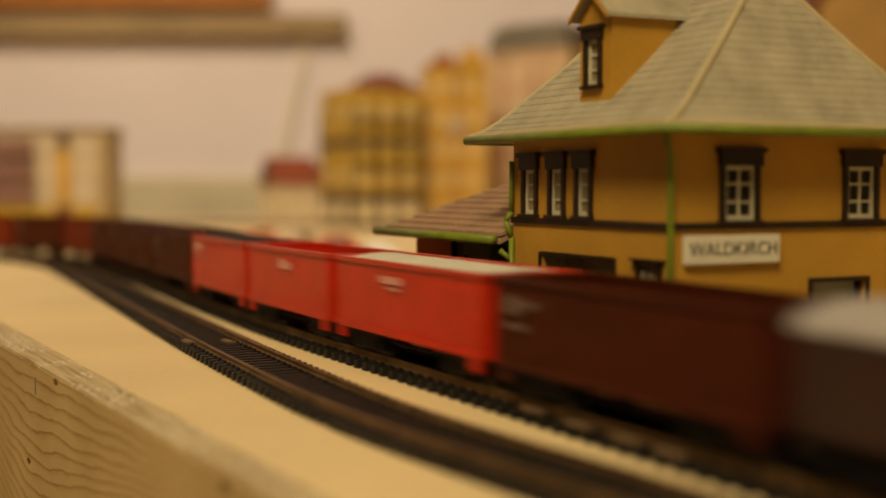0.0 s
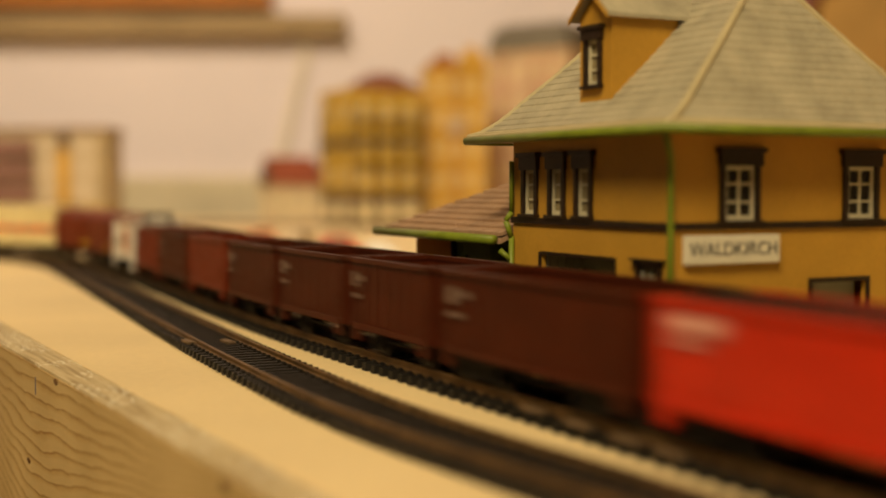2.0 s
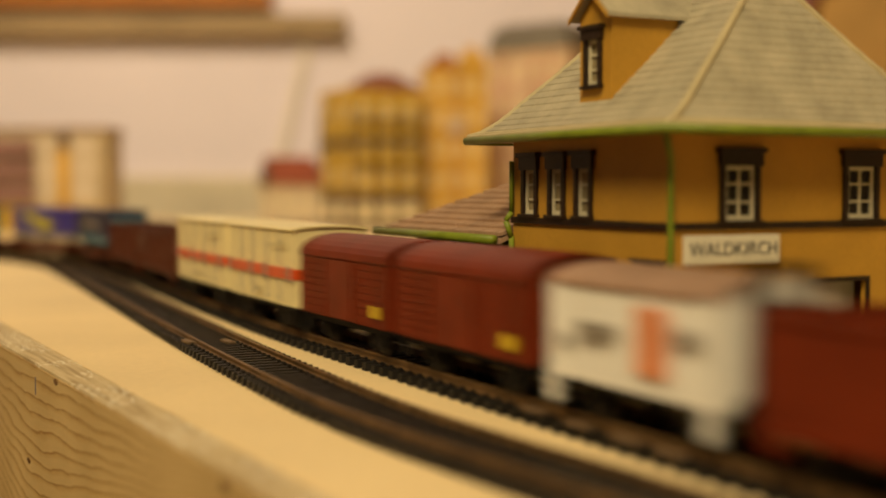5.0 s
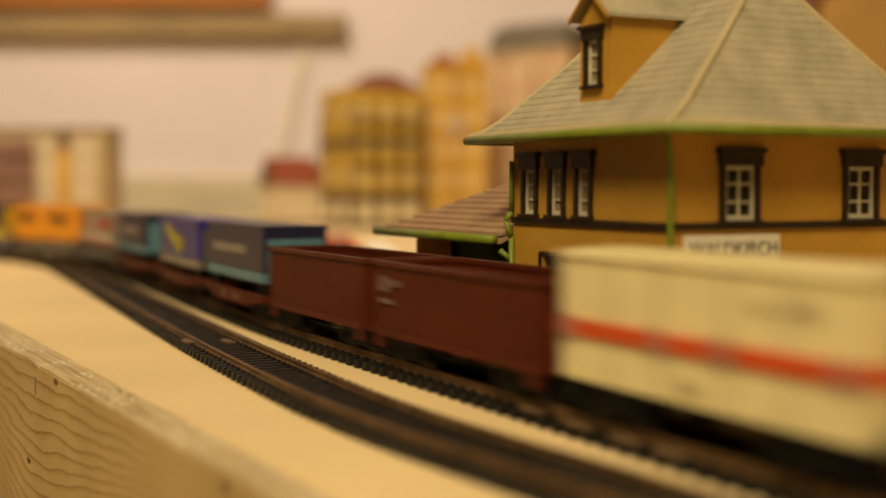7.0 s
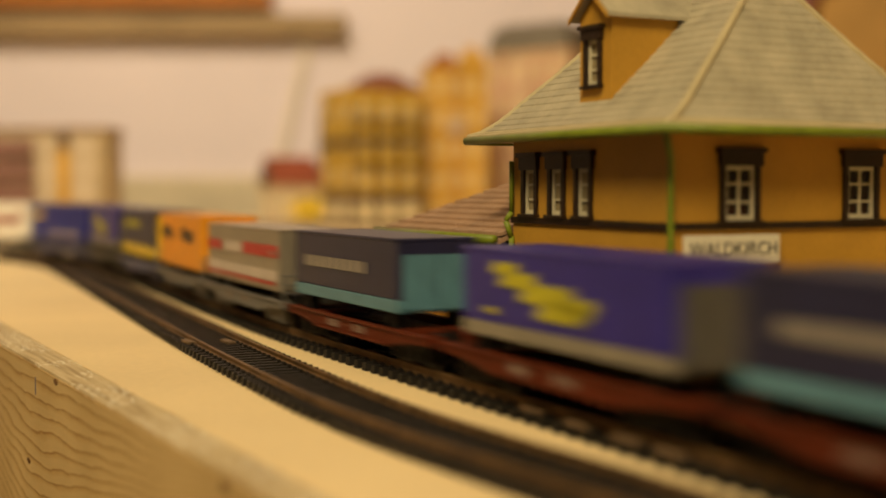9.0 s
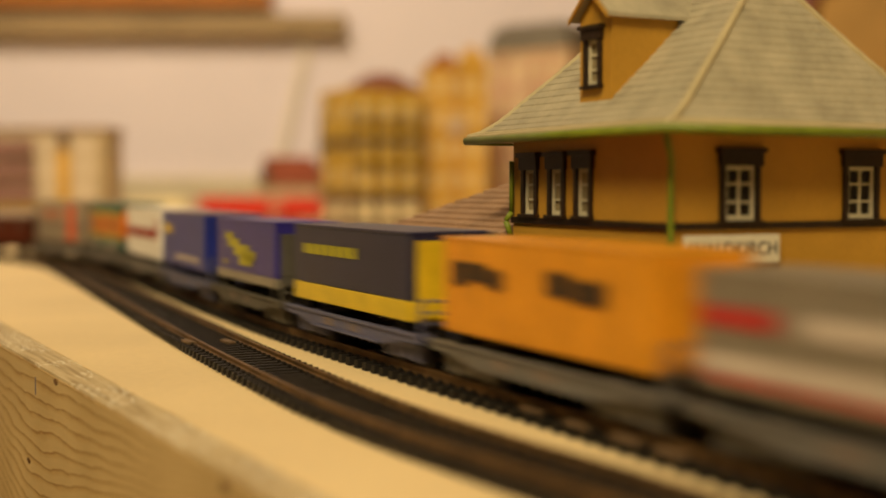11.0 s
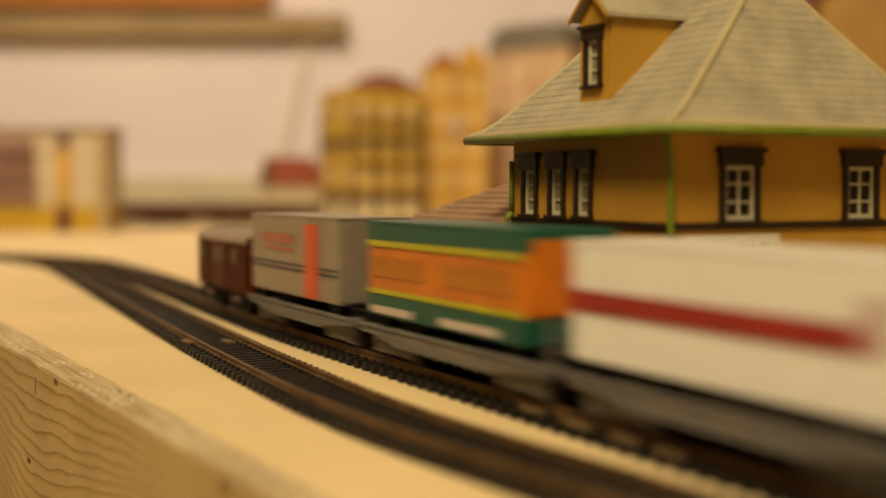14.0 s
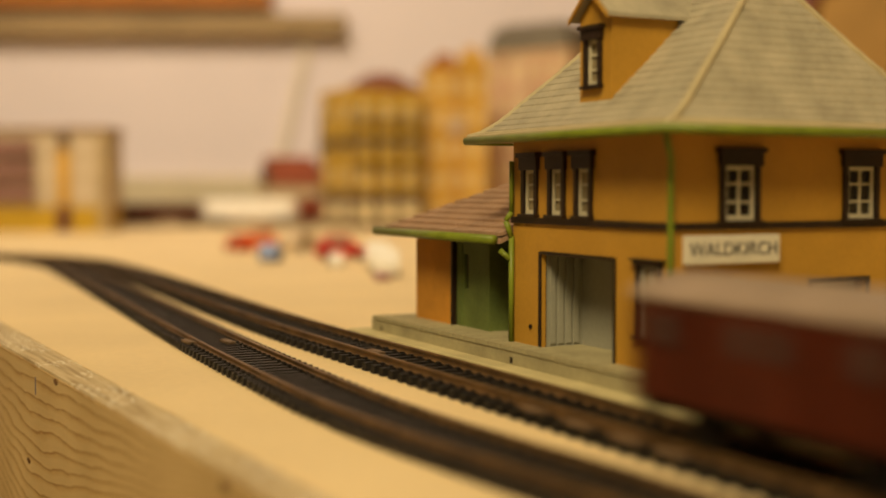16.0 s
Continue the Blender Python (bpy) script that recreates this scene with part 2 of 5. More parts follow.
ROOM = pose(0, 0, 0, 0, 0, -27.06)
# Unseen side walls and ceiling close the room; PANEL's tone sets their bounce light.
for nm, b in (("wall_north", (-3.5, 2.95, -0.9, 3.0, 3.05, 2.1)), ("wall_east", (3.0, -1.5, -0.9, 3.1, 3.05, 2.1)),
              ("wall_south", (-3.5, -1.6, -0.9, 3.1, -1.5, 2.1)), ("wall_west", (-3.6, -1.6, -0.9, -3.5, 3.05, 2.1))):
    far_wall = nm == "wall_north"
    setting(nm, boxes(b), PLASTER if far_wall else PANEL, "plain warm white plastered wall" if far_wall else "plain warm painted room wall", "wall").matrix_basis = ROOM
setting("ceiling", boxes((-3.6, -1.6, 2.1, 3.1, 3.05, 2.2)), PANEL, "plain warm painted ceiling", "ceiling").matrix_basis = ROOM
setting("floor", boxes((-3.6, -1.6, -1.0, 3.1, 3.05, -0.9)), BOARD, "dark brown wooden floor of the room", "floor").matrix_basis = ROOM

bm = bmesh.new()
edge = [(0.1368, -0.9), across(1.75, -0.35), across(1.75, 2.5), across(-2.9, 2.5), (-2.6, 1.6), (-2.6, 0.8), (-0.05, 0.8), (0.0738, 0.80)]
lo = [bm.verts.new((x, y, -0.018)) for x, y in edge]
hi = [bm.verts.new((x, y, 0.0)) for x, y in edge]
bm.faces.new(lo[::-1]), bm.faces.new(hi)
for i in range(len(edge)):
    j = (i + 1) % len(edge)
    bm.faces.new((lo[i], lo[j], hi[j], hi[i]))
bmesh.ops.recalc_face_normals(bm, faces=bm.faces[:])
tagged(part("layout_board", bm, PLY), "bare pale plywood baseboard of a model railway", "board", kind="structure")

KNOT = mat("brown_knot", (0.20, 0.10, 0.04), 0.6, 0.3, 300, 1500)
plank = thing("front_plank", pose(0.1115, 0, 0, 0, 0, 2.83), "knotty pine plank along the front of the baseboard", "plank")
part("board_face", boxes((-0.016, -0.9, -0.14, 0.0012, 0.80, -0.0012)), PINE, plank)
part("sawn_edge", boxes((-0.0156, -0.9, -0.0012, 0.0012, 0.80, -0.0002)), PINE_EDGE, plank, "rough pale sawn top edge")
part("pencil_mark", boxes((-0.0162, 0.4683, -0.0116, -0.01595, 0.4692, -0.0051)), mat("blue_pencil", (0.16, 0.15, 0.20), 0.6, 0.2), plank, "short bluish pencil mark")
for y, z in ((0.483, -0.0384), (0.270, -0.0035), (0.4367, -0.0025)):
    bm = bmesh.new()
    bmesh.ops.create_uvsphere(bm, u_segments=10, v_segments=6, radius=0.0016)
    for v in bm.verts:
        v.co = Vector((-0.0159 + v.co.x * 0.2, y + v.co.y * 2.2, z + v.co.z * 0.8))
    part("knot", bm, KNOT, plank, "dark knot in the pine")
for x, y in ((0.3, -0.8), (1.3, -0.98), (2.5, 1.35), (-2.45, 1.0), (-1.4, 3.3), (0.9, 2.2)):
    leg = part("trestle_leg", soft_box(-0.03, -0.03, -0.9, 0.03, 0.03, -0.018, 0.003), PINE)
    leg.location = (x, y, 0)
    tagged(leg, "square pine leg under the baseboard", "leg", "legs of the baseboard")

skirt = part("trim", soft_box(-1.3, 2.925, -0.06, 0.4, 2.9495, 0.088, 0.004), mat("pale_yellow_board", (0.78, 0.68, 0.47), 0.7, 0.12, 5, 60))
skirt.matrix_basis = ROOM
tagged(skirt, "low pale yellow board along the far wall", "trim", kind="structure")

# shelf on the far wall
sx, sy = across(-1.9, 2.78)
shelf = thing("wall_shelf", pose(sx, sy, 0, 0, 0, -27.06), "brown wooden shelf board with an orange top on the far wall", "shelf")
part("shelf_board", soft_box(-0.9, 0.105, 0.412, 1.675, 0.165, 0.462, 0.004), BOARD, shelf)
part("shelf_front", soft_box(-0.9, 0.10, 0.482, 1.50, 0.16, 0.56, 0.004), mat("orange_board", (0.55, 0.22, 0.05), 0.6, 0.15, 6, 90), shelf, "orange wooden front board")
part("bracket", prism([(1.492, 0.07), (1.512, 0.07), (1.596, 0.412), (1.576, 0.412)], "y", 0.150, 0.165), mat("pale_bracket", (0.84, 0.75, 0.62), 0.7, 0.05, 8, 90), shelf, "pale leaning strut")

# ---- the tracks ----


def smooth_path(pts, step=0.004):
    out = []
    for i in range(len(pts) - 1):
        p0, p1, p2, p3 = (np.array(pts[max(0, min(len(pts) - 1, i + k))], float) for k in (-1, 0, 1, 2))
        n = max(2, int(np.linalg.norm(p2 - p1) / step))
        for j in range(n):
            t = j / n
            out.append(0.5 * (2 * p1 + (p2 - p0) * t + (2 * p0 - 5 * p1 + 4 * p2 - p3) * t * t + (3 * p1 - p0 - 3 * p2 + p3) * t ** 3))
    out.append(np.array(pts[-1], float))
    return np.array(out)


def arc(cx, cy, r, a0, a1, n=10):
    return [(cx + r * math.cos(radians(a0 + (a1 - a0) * i / n)), cy + r * math.sin(radians(a0 + (a1 - a0) * i / n))) for i in range(n + 1)]


MAIN_PTS = ([(-2.55, 1.27), (-1.8, 1.27), (-1.0, 1.27), (-0.5, 1.27)] + arc(-0.094, 0.97, 0.30, 90, 0)
            + [(0.2045, 0.85), (0.199, 0.74), (0.192, 0.62), (0.187, 0.5), (0.186, 0.4), (0.186, 0.2), (0.186, 0.0)]
            + arc(0.636, -0.25, 0.45, 180, 360, 16) + [(1.086, 0.0), (1.086, 0.3), (1.086, 0.6)] + [(1.086, 0.9), (1.086, 1.3)])
SIDE_PTS = [(0.176, -0.10), (0.1665, 0.0), (0.1580, 0.08), (0.1490, 0.16), (0.1420, 0.230), (0.1386, 0.262), (0.1369, 0.285), (0.1360, 0.315),
            (0.1363, 0.345), (0.1393, 0.41), (0.1440, 0.49), (0.1550, 0.643), (0.1648, 0.78), (0.1737, 0.913), (0.178, 1.02), (0.166, 1.13)]
BACK_PTS = [across(*q) for q in [(1.45, 0.40), (1.45, 0.8), (1.45, 1.2)] + arc(1.05, 1.62, 0.40, 0, 90) + [(0.9, 2.02), (0.4, 2.02), (0.0, 2.02), (-0.5, 2.02), (-1.2, 2.02), (-2.0, 2.02), (-2.8, 2.02)]]


class Path:
    def __init__(self, pts):
        self.p = smooth_path(pts)
        self.s = np.concatenate([[0], np.cumsum(np.linalg.norm(np.diff(self.p, axis=0), axis=1))])

    def at(self, s):
        return np.array([np.interp(s, self.s, self.p[:, 0]), np.interp(s, self.s, self.p[:, 1])])

    def heading(self, s):
        d = self.at(min(s + 0.002, self.s[-1])) - self.at(max(s - 0.002, 0))
        return math.atan2(d[1], d[0])


MAIN, SIDE, BACK = Path(MAIN_PTS), Path(SIDE_PTS), Path(BACK_PTS)
S_ZERO = float(MAIN.s[np.argmin(np.abs(MAIN.p[:, 1]) + np.abs(MAIN.p[:, 0] - 0.186))])
RAIL_TOP = 0.0056


def rail_mesh(path, off, w=0.0009, z0=0.0026, z1=RAIL_TOP):
    """A rail: foot, web and head swept along the path."""
    prof = [(-1.1, 0), (1.1, 0), (1.1, 0.12), (0.35, 0.25), (0.35, 0.68), (0.75, 0.74), (0.75, 1.0), (-0.75, 1.0), (-0.75, 0.74), (-0.35, 0.68), (-0.35, 0.25), (-1.1, 0.12)]
    bm = bmesh.new()
    rings = []
    ss = np.arange(0, path.s[-1], 0.008)
    for s in ss:
        p, h = path.at(s), path.heading(s)
        nx, ny = -math.sin(h), math.cos(h)
        rings.append([bm.verts.new((p[0] + nx * (off + u * w), p[1] + ny * (off + u * w), z0 + k * (z1 - z0))) for u, k in prof])
    for a, b in zip(rings[:-1], rings[1:]):
        for i in range(len(prof)):
            j = (i + 1) % len(prof)
            bm.faces.new((a[i], a[j], b[j], b[i]))
    bmesh.ops.recalc_face_normals(bm, faces=bm.faces[:])
    return bm


bm = boxes((-0.0017, -0.0150, 0.0, 0.0017, 0.0150, 0.0028))
for v in bm.verts:
    if v.co.z > 0.001:
        v.co.x *= 0.86
        v.co.y *= 0.985
for sgn in (-1, 1):
    for o in (-0.0022, 0.0022):
        add_box(bm, -0.0009, sgn * 0.00895 + o - 0.0006, 0.0028, 0.0009, sgn * 0.00895 + o + 0.0006, 0.0035)
SLEEPER_MESH = bpy.data.meshes.new("sleeper")
bm.to_mesh(SLEEPER_MESH)
bm.free()
SLEEPER_MESH.materials.append(SLEEPER)
NARROW_MESH = SLEEPER_MESH.copy()
for v in NARROW_MESH.vertices:
    v.co.x *= 0.80
    v.co.z *= 0.92
NARROW_MESH.materials.clear()
# Siding sleepers are slightly lighter than SLEEPER.
NARROW_MESH.materials.append(mat("dark_turnout_sleeper", (0.017, 0.014, 0.012), 0.5, 0.3, 150, 1200, 0.2, spread=0.25))
random.seed(4)


def lay_track(name, path, label, near, head=RAIL_TOP, pitch=0.0073, mesh=SLEEPER_MESH):
    track = thing(name, Matrix.Identity(4), label, "track", "tracks of the layout", "structure")
    for off in (-0.00895, 0.00895):
        part("rail", rail_mesh(path, off, z1=head), RAIL, track)
    rest = bmesh.new()
    s = 0.004
    while s < path.s[-1]:
        p, h = path.at(s), path.heading(s)
        h += random.uniform(-0.012, 0.012)
        if near(p):
            ob = new("sleeper", mesh)
            ob.matrix_basis = Matrix.Translation((p[0], p[1], 0.0002)) @ Matrix.Rotation(h, 4, "Z")
            ob.parent = track
        else:
            v = add_box(rest, -0.0014, -0.015, 0.0002, 0.0014, 0.015, 0.0026)
            m = Matrix.Translation((p[0], p[1], 0)) @ Matrix.Rotation(h, 4, "Z")
            for q in v:
                q.co = m @ q.co
        s += pitch
    if len(rest.verts):
        tagged(part("sleepers", rest, SLEEPER, track), kind="stuff")
    else:
        rest.free()
    return track


def motions():
    """Each wagon runs on its two axles or bogies along the track; the goods train slows a little towards its end."""
    for path, wagons, speed, zero, start, slow in RUNS:
        for ob, front, rear, length in wagons:
            rows = []
            for k in range(81):
                t = 0.2 * k
                c = zero + speed * max(0.0, t - start) - slow * max(0.0, t - 9.5) - (front + rear) / 2
                a, b = path.at(c + 0.34 * length), path.at(c - 0.34 * length)
                m = (a + b) / 2
                h = math.atan2(a[1] - b[1], a[0] - b[0])
                rows.append((t, pose(m[0], m[1], RAIL_TOP, 0, 0, math.degrees(h))))
            walk(ob, rows)


RUNS = []


# ---- the station building ----
BLIND = mat("drawn_blind", (0.30, 0.24, 0.13), 0.5, 0.2, 90, 700)
XW, YN, YF, XE = 0.2232, 0.2912, 0.3820, 0.3190
ZP, ZE = 0.009, 0.0800


def pane_window(parent, axis, at, out, u0, u1, z0, z1, cols, rows_n, lintel=0.006, pane=None, sash=None):
    """A window in an opening: dark surround, ivory sash bars, pane and sill. out: the sign of the outer side."""
    def bx(ua, ub, za, zb, d0, d1):
        a, b = sorted((at + out * d0, at + out * d1))
        return (a, ua, za, b, ub, zb) if axis == "x" else (ua, a, za, ub, b, zb)
    fw = 0.0019
    win = part("window", boxes(bx(u0 - fw, u0, z0, z1, -0.001, 0.0010), bx(u1, u1 + fw, z0, z1, -0.001, 0.0010)), BROWN, parent, "dark brown window surround")
    lin = boxes(bx(u0 - fw - 0.0006, u1 + fw + 0.0006, z1, z1 + lintel * 0.72, -0.001, 0.0016), bx(u0 - fw - 0.0014, u1 + fw + 0.0014, z1 + lintel * 0.72, z1 + lintel, -0.001, 0.0024))
    part("lintel", lin, BROWN, win)
    part("sill", boxes(bx(u0 - fw - 0.0006, u1 + fw + 0.0006, z0 - 0.0011, z0, -0.001, 0.0020)), BROWN, win)
    b, rows_ = 0.0012, []
    rows_ += [bx(u0, u0 + b, z0, z1, -0.0007, 0.0), bx(u1 - b, u1, z0, z1, -0.0007, 0.0), bx(u0 + b, u1 - b, z0, z0 + b * 1.2, -0.0007, 0.0), bx(u0 + b, u1 - b, z1 - b, z1, -0.0007, 0.0)]
    for i in range(1, cols):
        u = u0 + (u1 - u0) * i / cols
        rows_.append(bx(u - 0.0004, u + 0.0004, z0 + b * 1.2, z1 - b, -0.0007, -0.0001))
    for k in range(1, rows_n):
        z = z0 + (z1 - z0) * k / rows_n
        rows_.append(bx(u0 + b, u1 - b, z - 0.00035, z + 0.00035, -0.0006, -0.0002))
    part("sash", boxes(*rows_), sash or WHITEP, win, "pale sash bars")
    part("pane", boxes(bx(u0, u1, z0, z1, -0.0013, -0.0009)), pane or GLASS, win, "dim glass pane")
    return win


def ring_roof(bm, x0, y0, x1, y1, prof, ratio):
    """Hipped roof in lapped courses: prof is a list of (inward, height), ratio the end slopes' inward share."""
    last = None
    for ins, z in prof:
        c = [(x0 + ins, y0 + ins * ratio, z), (x1 - ins, y0 + ins * ratio, z), (x1 - ins, y1 - ins * ratio, z), (x0 + ins, y1 - ins * ratio, z)]
        v = [bm.verts.new(p) for p in c]
        if last:
            for i in range(4):
                bm.faces.new((last[i], last[(i + 1) % 4], v[(i + 1) % 4], v[i]))
        else:
            bm.faces.new(v[::-1])
        last = v
    bm.faces.new(last)


def roof_height(o):
    return float(np.interp(o, [0, 0.006, 0.0124, 0.0206, 0.031, 0.0418, 0.0598], [0.0818, 0.0838, 0.0888, 0.0966, 0.1060, 0.1165, 0.1345]))


def station():
    st = thing("station_building", Matrix.Identity(4), "ochre model station with brown trim and grey hipped roof", "station")
    wins_l = [(0.3334, 0.3400), (0.3495, 0.3562), (0.3668, 0.3735)]
    wins_r = [(0.2425, 0.2540), (0.2915, 0.3030)]
    door = (0.3195, 0.3626, ZP, 0.0410)
    small = (0.2968, 0.3058, 0.0190, 0.0405)
    bm = bmesh.new()
    pierced(bm, "x", XW, 0.0016, YN, YF, ZP, ZE, [door, small] + [(a, b, 0.0546, 0.0698) for a, b in wins_l])
    part("wall", bm, OCHRE, st)
    bm = bmesh.new()
    rd = (0.2774, 0.3000, ZP, 0.0343)
    pierced(bm, "y", YN, 0.0016, XW + 0.0016, XE, ZP, ZE, [rd] + [(a, b, 0.0540, 0.0703) for a, b in wins_r])
    part("wall", bm, OCHRE, st)
    part("wall", boxes((XE - 0.0016, YN + 0.0016, ZP, XE, YF, ZE)), OCHRE, st)
    part("wall", boxes((XW + 0.0016, YF - 0.0016, ZP, XE - 0.0016, YF, ZE)), OCHRE, st)
    # string course
    part("string_course", boxes((XW - 0.0010, YN - 0.0010, 0.0513, XW - 0.00002, YF, 0.0535), (XW - 0.00002, YN - 0.0010, 0.0513, XE, YN - 0.00002, 0.0535)), BROWN, st, "dark brown string course")
    for a, b in wins_l:
        pane_window(st, "x", XW, -1, a, b, 0.0546, 0.0698, 1, 3, pane=BLIND)
    for a, b in wins_r:
        pane_window(st, "y", YN, -1, a, b, 0.0540, 0.0703, 2, 3, 0.0055)
    pane_window(st, "x", XW, -1, small[0], small[1], small[2], small[3], 2, 3, 0.002, BLIND, GREYIN)
    # open porch
    part("door_frame", boxes((XW - 0.0006, door[0] - 0.0009, ZP, XW + 0.0018, door[0] - 0.00002, 0.0418), (XW - 0.0006, door[1] + 0.00002, ZP, XW + 0.0018, door[1] + 0.0014, 0.0418), (XW - 0.0006, door[0] - 0.00002, 0.04105, XW + 0.0018, door[1], 0.0421)), BROWN, st, "dark brown door frame")
    part("porch_wall", boxes((XW + 0.0018, 0.3185, ZP, XW + 0.0170, 0.3195, 0.0425), (XW + 0.0170, 0.3185, ZP, XW + 0.0180, 0.3640, 0.0425), (XW + 0.0018, 0.3630, ZP, XW + 0.0170, 0.3640, 0.0425)), GREYIN, st, "grey inner porch walls")
    each("porch_strip", [(XW + 0.0035 + i * 0.0032, 0.3625, ZP + 0.001, XW + 0.0056 + i * 0.0032, 0.36299, 0.0400) for i in range(4)], GREYIN, st, "pale strip on the porch wall")
    part("porch_ceiling", boxes((XW + 0.0018, 0.3195, 0.0425, XW + 0.0170, 0.3630, 0.0432)), GREYIN, st)
    part("doorway", boxes((rd[0], YN + 0.0045, ZP, rd[1], YN + 0.0050, rd[3])), GREYIN, st, "grey door leaf in the end doorway")
    part("door_frame", boxes((rd[0] - 0.0014, YN - 0.0008, ZP, rd[0] - 0.00002, YN + 0.0010, rd[3] + 0.0014), (rd[1] + 0.00002, YN - 0.0008, ZP, rd[1] + 0.0014, YN + 0.0010, rd[3] + 0.0014), (rd[0] - 0.00002, YN - 0.0008, rd[3] + 0.00002, rd[1], YN + 0.0010, rd[3] + 0.0014)), BROWN, st)
    # plank relief on the upper walls
    part("corner_strip", boxes((XW - 0.0005, YN - 0.0005, 0.0537, XW + 0.0012, YN - 0.00003, ZE), (XW - 0.0005, YN - 0.00003, 0.0537, XW - 0.00003, YN + 0.0012, ZE)), OCHRE, st)
    bolt = rods(((XW - 0.0006, 0.3695, 0.0155), (XW + 0.0008, 0.3695, 0.0155), 0.0008))
    part("door_bell", bolt, BROWN, st, "small dark round fitting")
    # roof
    ex0, ey0, ex1, ey1 = 0.2112, 0.2790, 0.3310, 0.3940
    prof, o = [], 0.0
    courses = 22
    for i in range(courses):
        a, b = 0.0598 * i / courses, 0.0598 * (i + 1) / courses
        prof += [(a, roof_height(a) + 0.0002), (b, roof_height(b) - 0.00010)]
    prof.append((0.0598, 0.1347))
    prof.insert(0, (0.0015, 0.0806))
    bm = bmesh.new()
    ring_roof(bm, ex0, ey0, ex1, ey1, prof, 0.5)
    roof = part("roof", bm, ROOFG, st, "grey slate hipped roof in lapped courses")
    # lapped slate courses on the two slopes that face the tracks and the near end
    random.seed(11)
    for i in range(courses):
        a, b = 0.0598 * i / courses, 0.0598 * (i + 1) / courses
        za, zb = roof_height(a), roof_height(b)
        for face in (0, 1):
            if face == 0:
                u0, u1, r = ey0 + a * 0.5 + 0.0006, ey1 - a * 0.5 - 0.0006, 1.0
            else:
                u0, u1, r = ex0 + a + 0.0006, ex1 - a - 0.0006, 0.5
            n = max(4, int((u1 - u0) / 0.0046))
            bm = bmesh.new()
            rings = []
            for k in range(n + 1):
                lift = random.uniform(0.0, 0.0002)
                u = u0 + (u1 - u0) * k / n
                us = min(max(u, u0 + (b - a) * (0.5 if face == 0 else 1.0)), u1 - (b - a) * (0.5 if face == 0 else 1.0))
                sec = [(u, a - 0.0002, za - 0.0002), (u, a - 0.0002, za + 0.00022 + lift), (us, b, zb + 0.00008), (us, b, zb - 0.0004)]
                rings.append([bm.verts.new((ex0 + d, q, z) if face == 0 else (q, ey0 + d * r, z)) for q, d, z in sec])
            for p, q in zip(rings[:-1], rings[1:]):
                for j in range(4):
                    bm.faces.new((p[j], p[(j + 1) % 4], q[(j + 1) % 4], q[j]))
            bm.faces.new(rings[0]), bm.faces.new(rings[-1][::-1])
            bmesh.ops.recalc_face_normals(bm, faces=bm.faces[:])
            part("slate_course" if i > 1 else "eave_strip", bm, ROOFG if i > 1 else HIPCAP, roof, "" if i > 1 else "pale flared eave strip")
    # hip caps
    hs = [0.0598 * i / 14 for i in range(15)]
    for sx, sy in ((0, 0), (1, 0), (0, 1), (1, 1)):
        pts = [((ex0 + h) if not sx else (ex1 - h), (ey0 + h * 0.5) if not sy else (ey1 - h * 0.5), roof_height(h) + 0.0006) for h in hs]
        part("hip_cap", tube([(x, y, z - 0.0010) for x, y, z in pts], 0.0012), HIPCAP, roof, "pale hip capping", True)
    # gutters: half-round along the eaves
    zg = 0.0803
    part("gutter", rods(((ex0, ey0 - 0.001, zg), (ex0, ey1 + 0.001, zg), 0.0014), n=12), GREEN, st, "moss green gutter", True)
    part("gutter", rods(((ex0 - 0.001, ey0, zg), (ex1, ey0, zg), 0.0014), n=12), GREEN, st, "moss green gutter", True)
    part("gutter", rods(((ex0, ey1, zg), (ex1, ey1, zg), 0.0014), n=12), GREEN, st, "moss green gutter", True)
    part("gutter", rods(((ex1, ey0, zg), (ex1, ey1, zg), 0.0014), n=12), GREEN, st, "moss green gutter", True)
    part("soffit", boxes((ex0 + 0.001, ey0 + 0.001, 0.0797, ex1 - 0.001, ey1 - 0.001, 0.0806)), OCHRE, st)
    # downpipes
    c = (XW - 0.0012, YN - 0.0012)
    part("downpipe", tube([(c[0] - 0.0050, c[1] - 0.0045, 0.0797), (c[0] - 0.0046, c[1] - 0.0041, 0.0775), (c[0] - 0.0010, c[1] - 0.0008, 0.0735), (c[0], c[1], 0.0715), (c[0], c[1], 0.05), (c[0], c[1], ZP)], 0.0010, 10), GREEN, st, "green downpipe", True)
    d = (XW - 0.0012, YF - 0.0008)
    part("downpipe", rods(((d[0], d[1], 0.0730), (d[0], d[1], 0.055), 0.0009), ((d[0], d[1], 0.055), (d[0] - 0.002, d[1] + 0.0006, 0.052), 0.0010), ((d[0] - 0.002, d[1] + 0.0006, 0.052), (d[0], d[1], 0.046), 0.0010), ((d[0], d[1], 0.0465), (d[0], d[1], ZP), 0.0010), ((d[0], d[1], 0.038), (d[0] - 0.003, d[1] + 0.003, 0.0415), 0.0010), n=10), GREEN, st, "green bent downpipe", True)
    # dormer
    dy0, dy1, dx, db, dt = 0.3262, 0.3440, 0.2262, 0.0915, 0.1188
    bm = bmesh.new()
    xb = 0.252
    pierced(bm, "x", dx, 0.0012, dy0, dy1, db, dt, [(0.3318, 0.3398, 0.0970, 0.1125)])
    add_box(bm, dx + 0.0012, dy0, db, xb, dy0 + 0.0012, dt)
    add_box(bm, dx + 0.0012, dy1 - 0.0012, db, xb, dy1, dt)
    dormer = part("dormer", bm, OCHRE, st, "ochre gabled roof dormer")
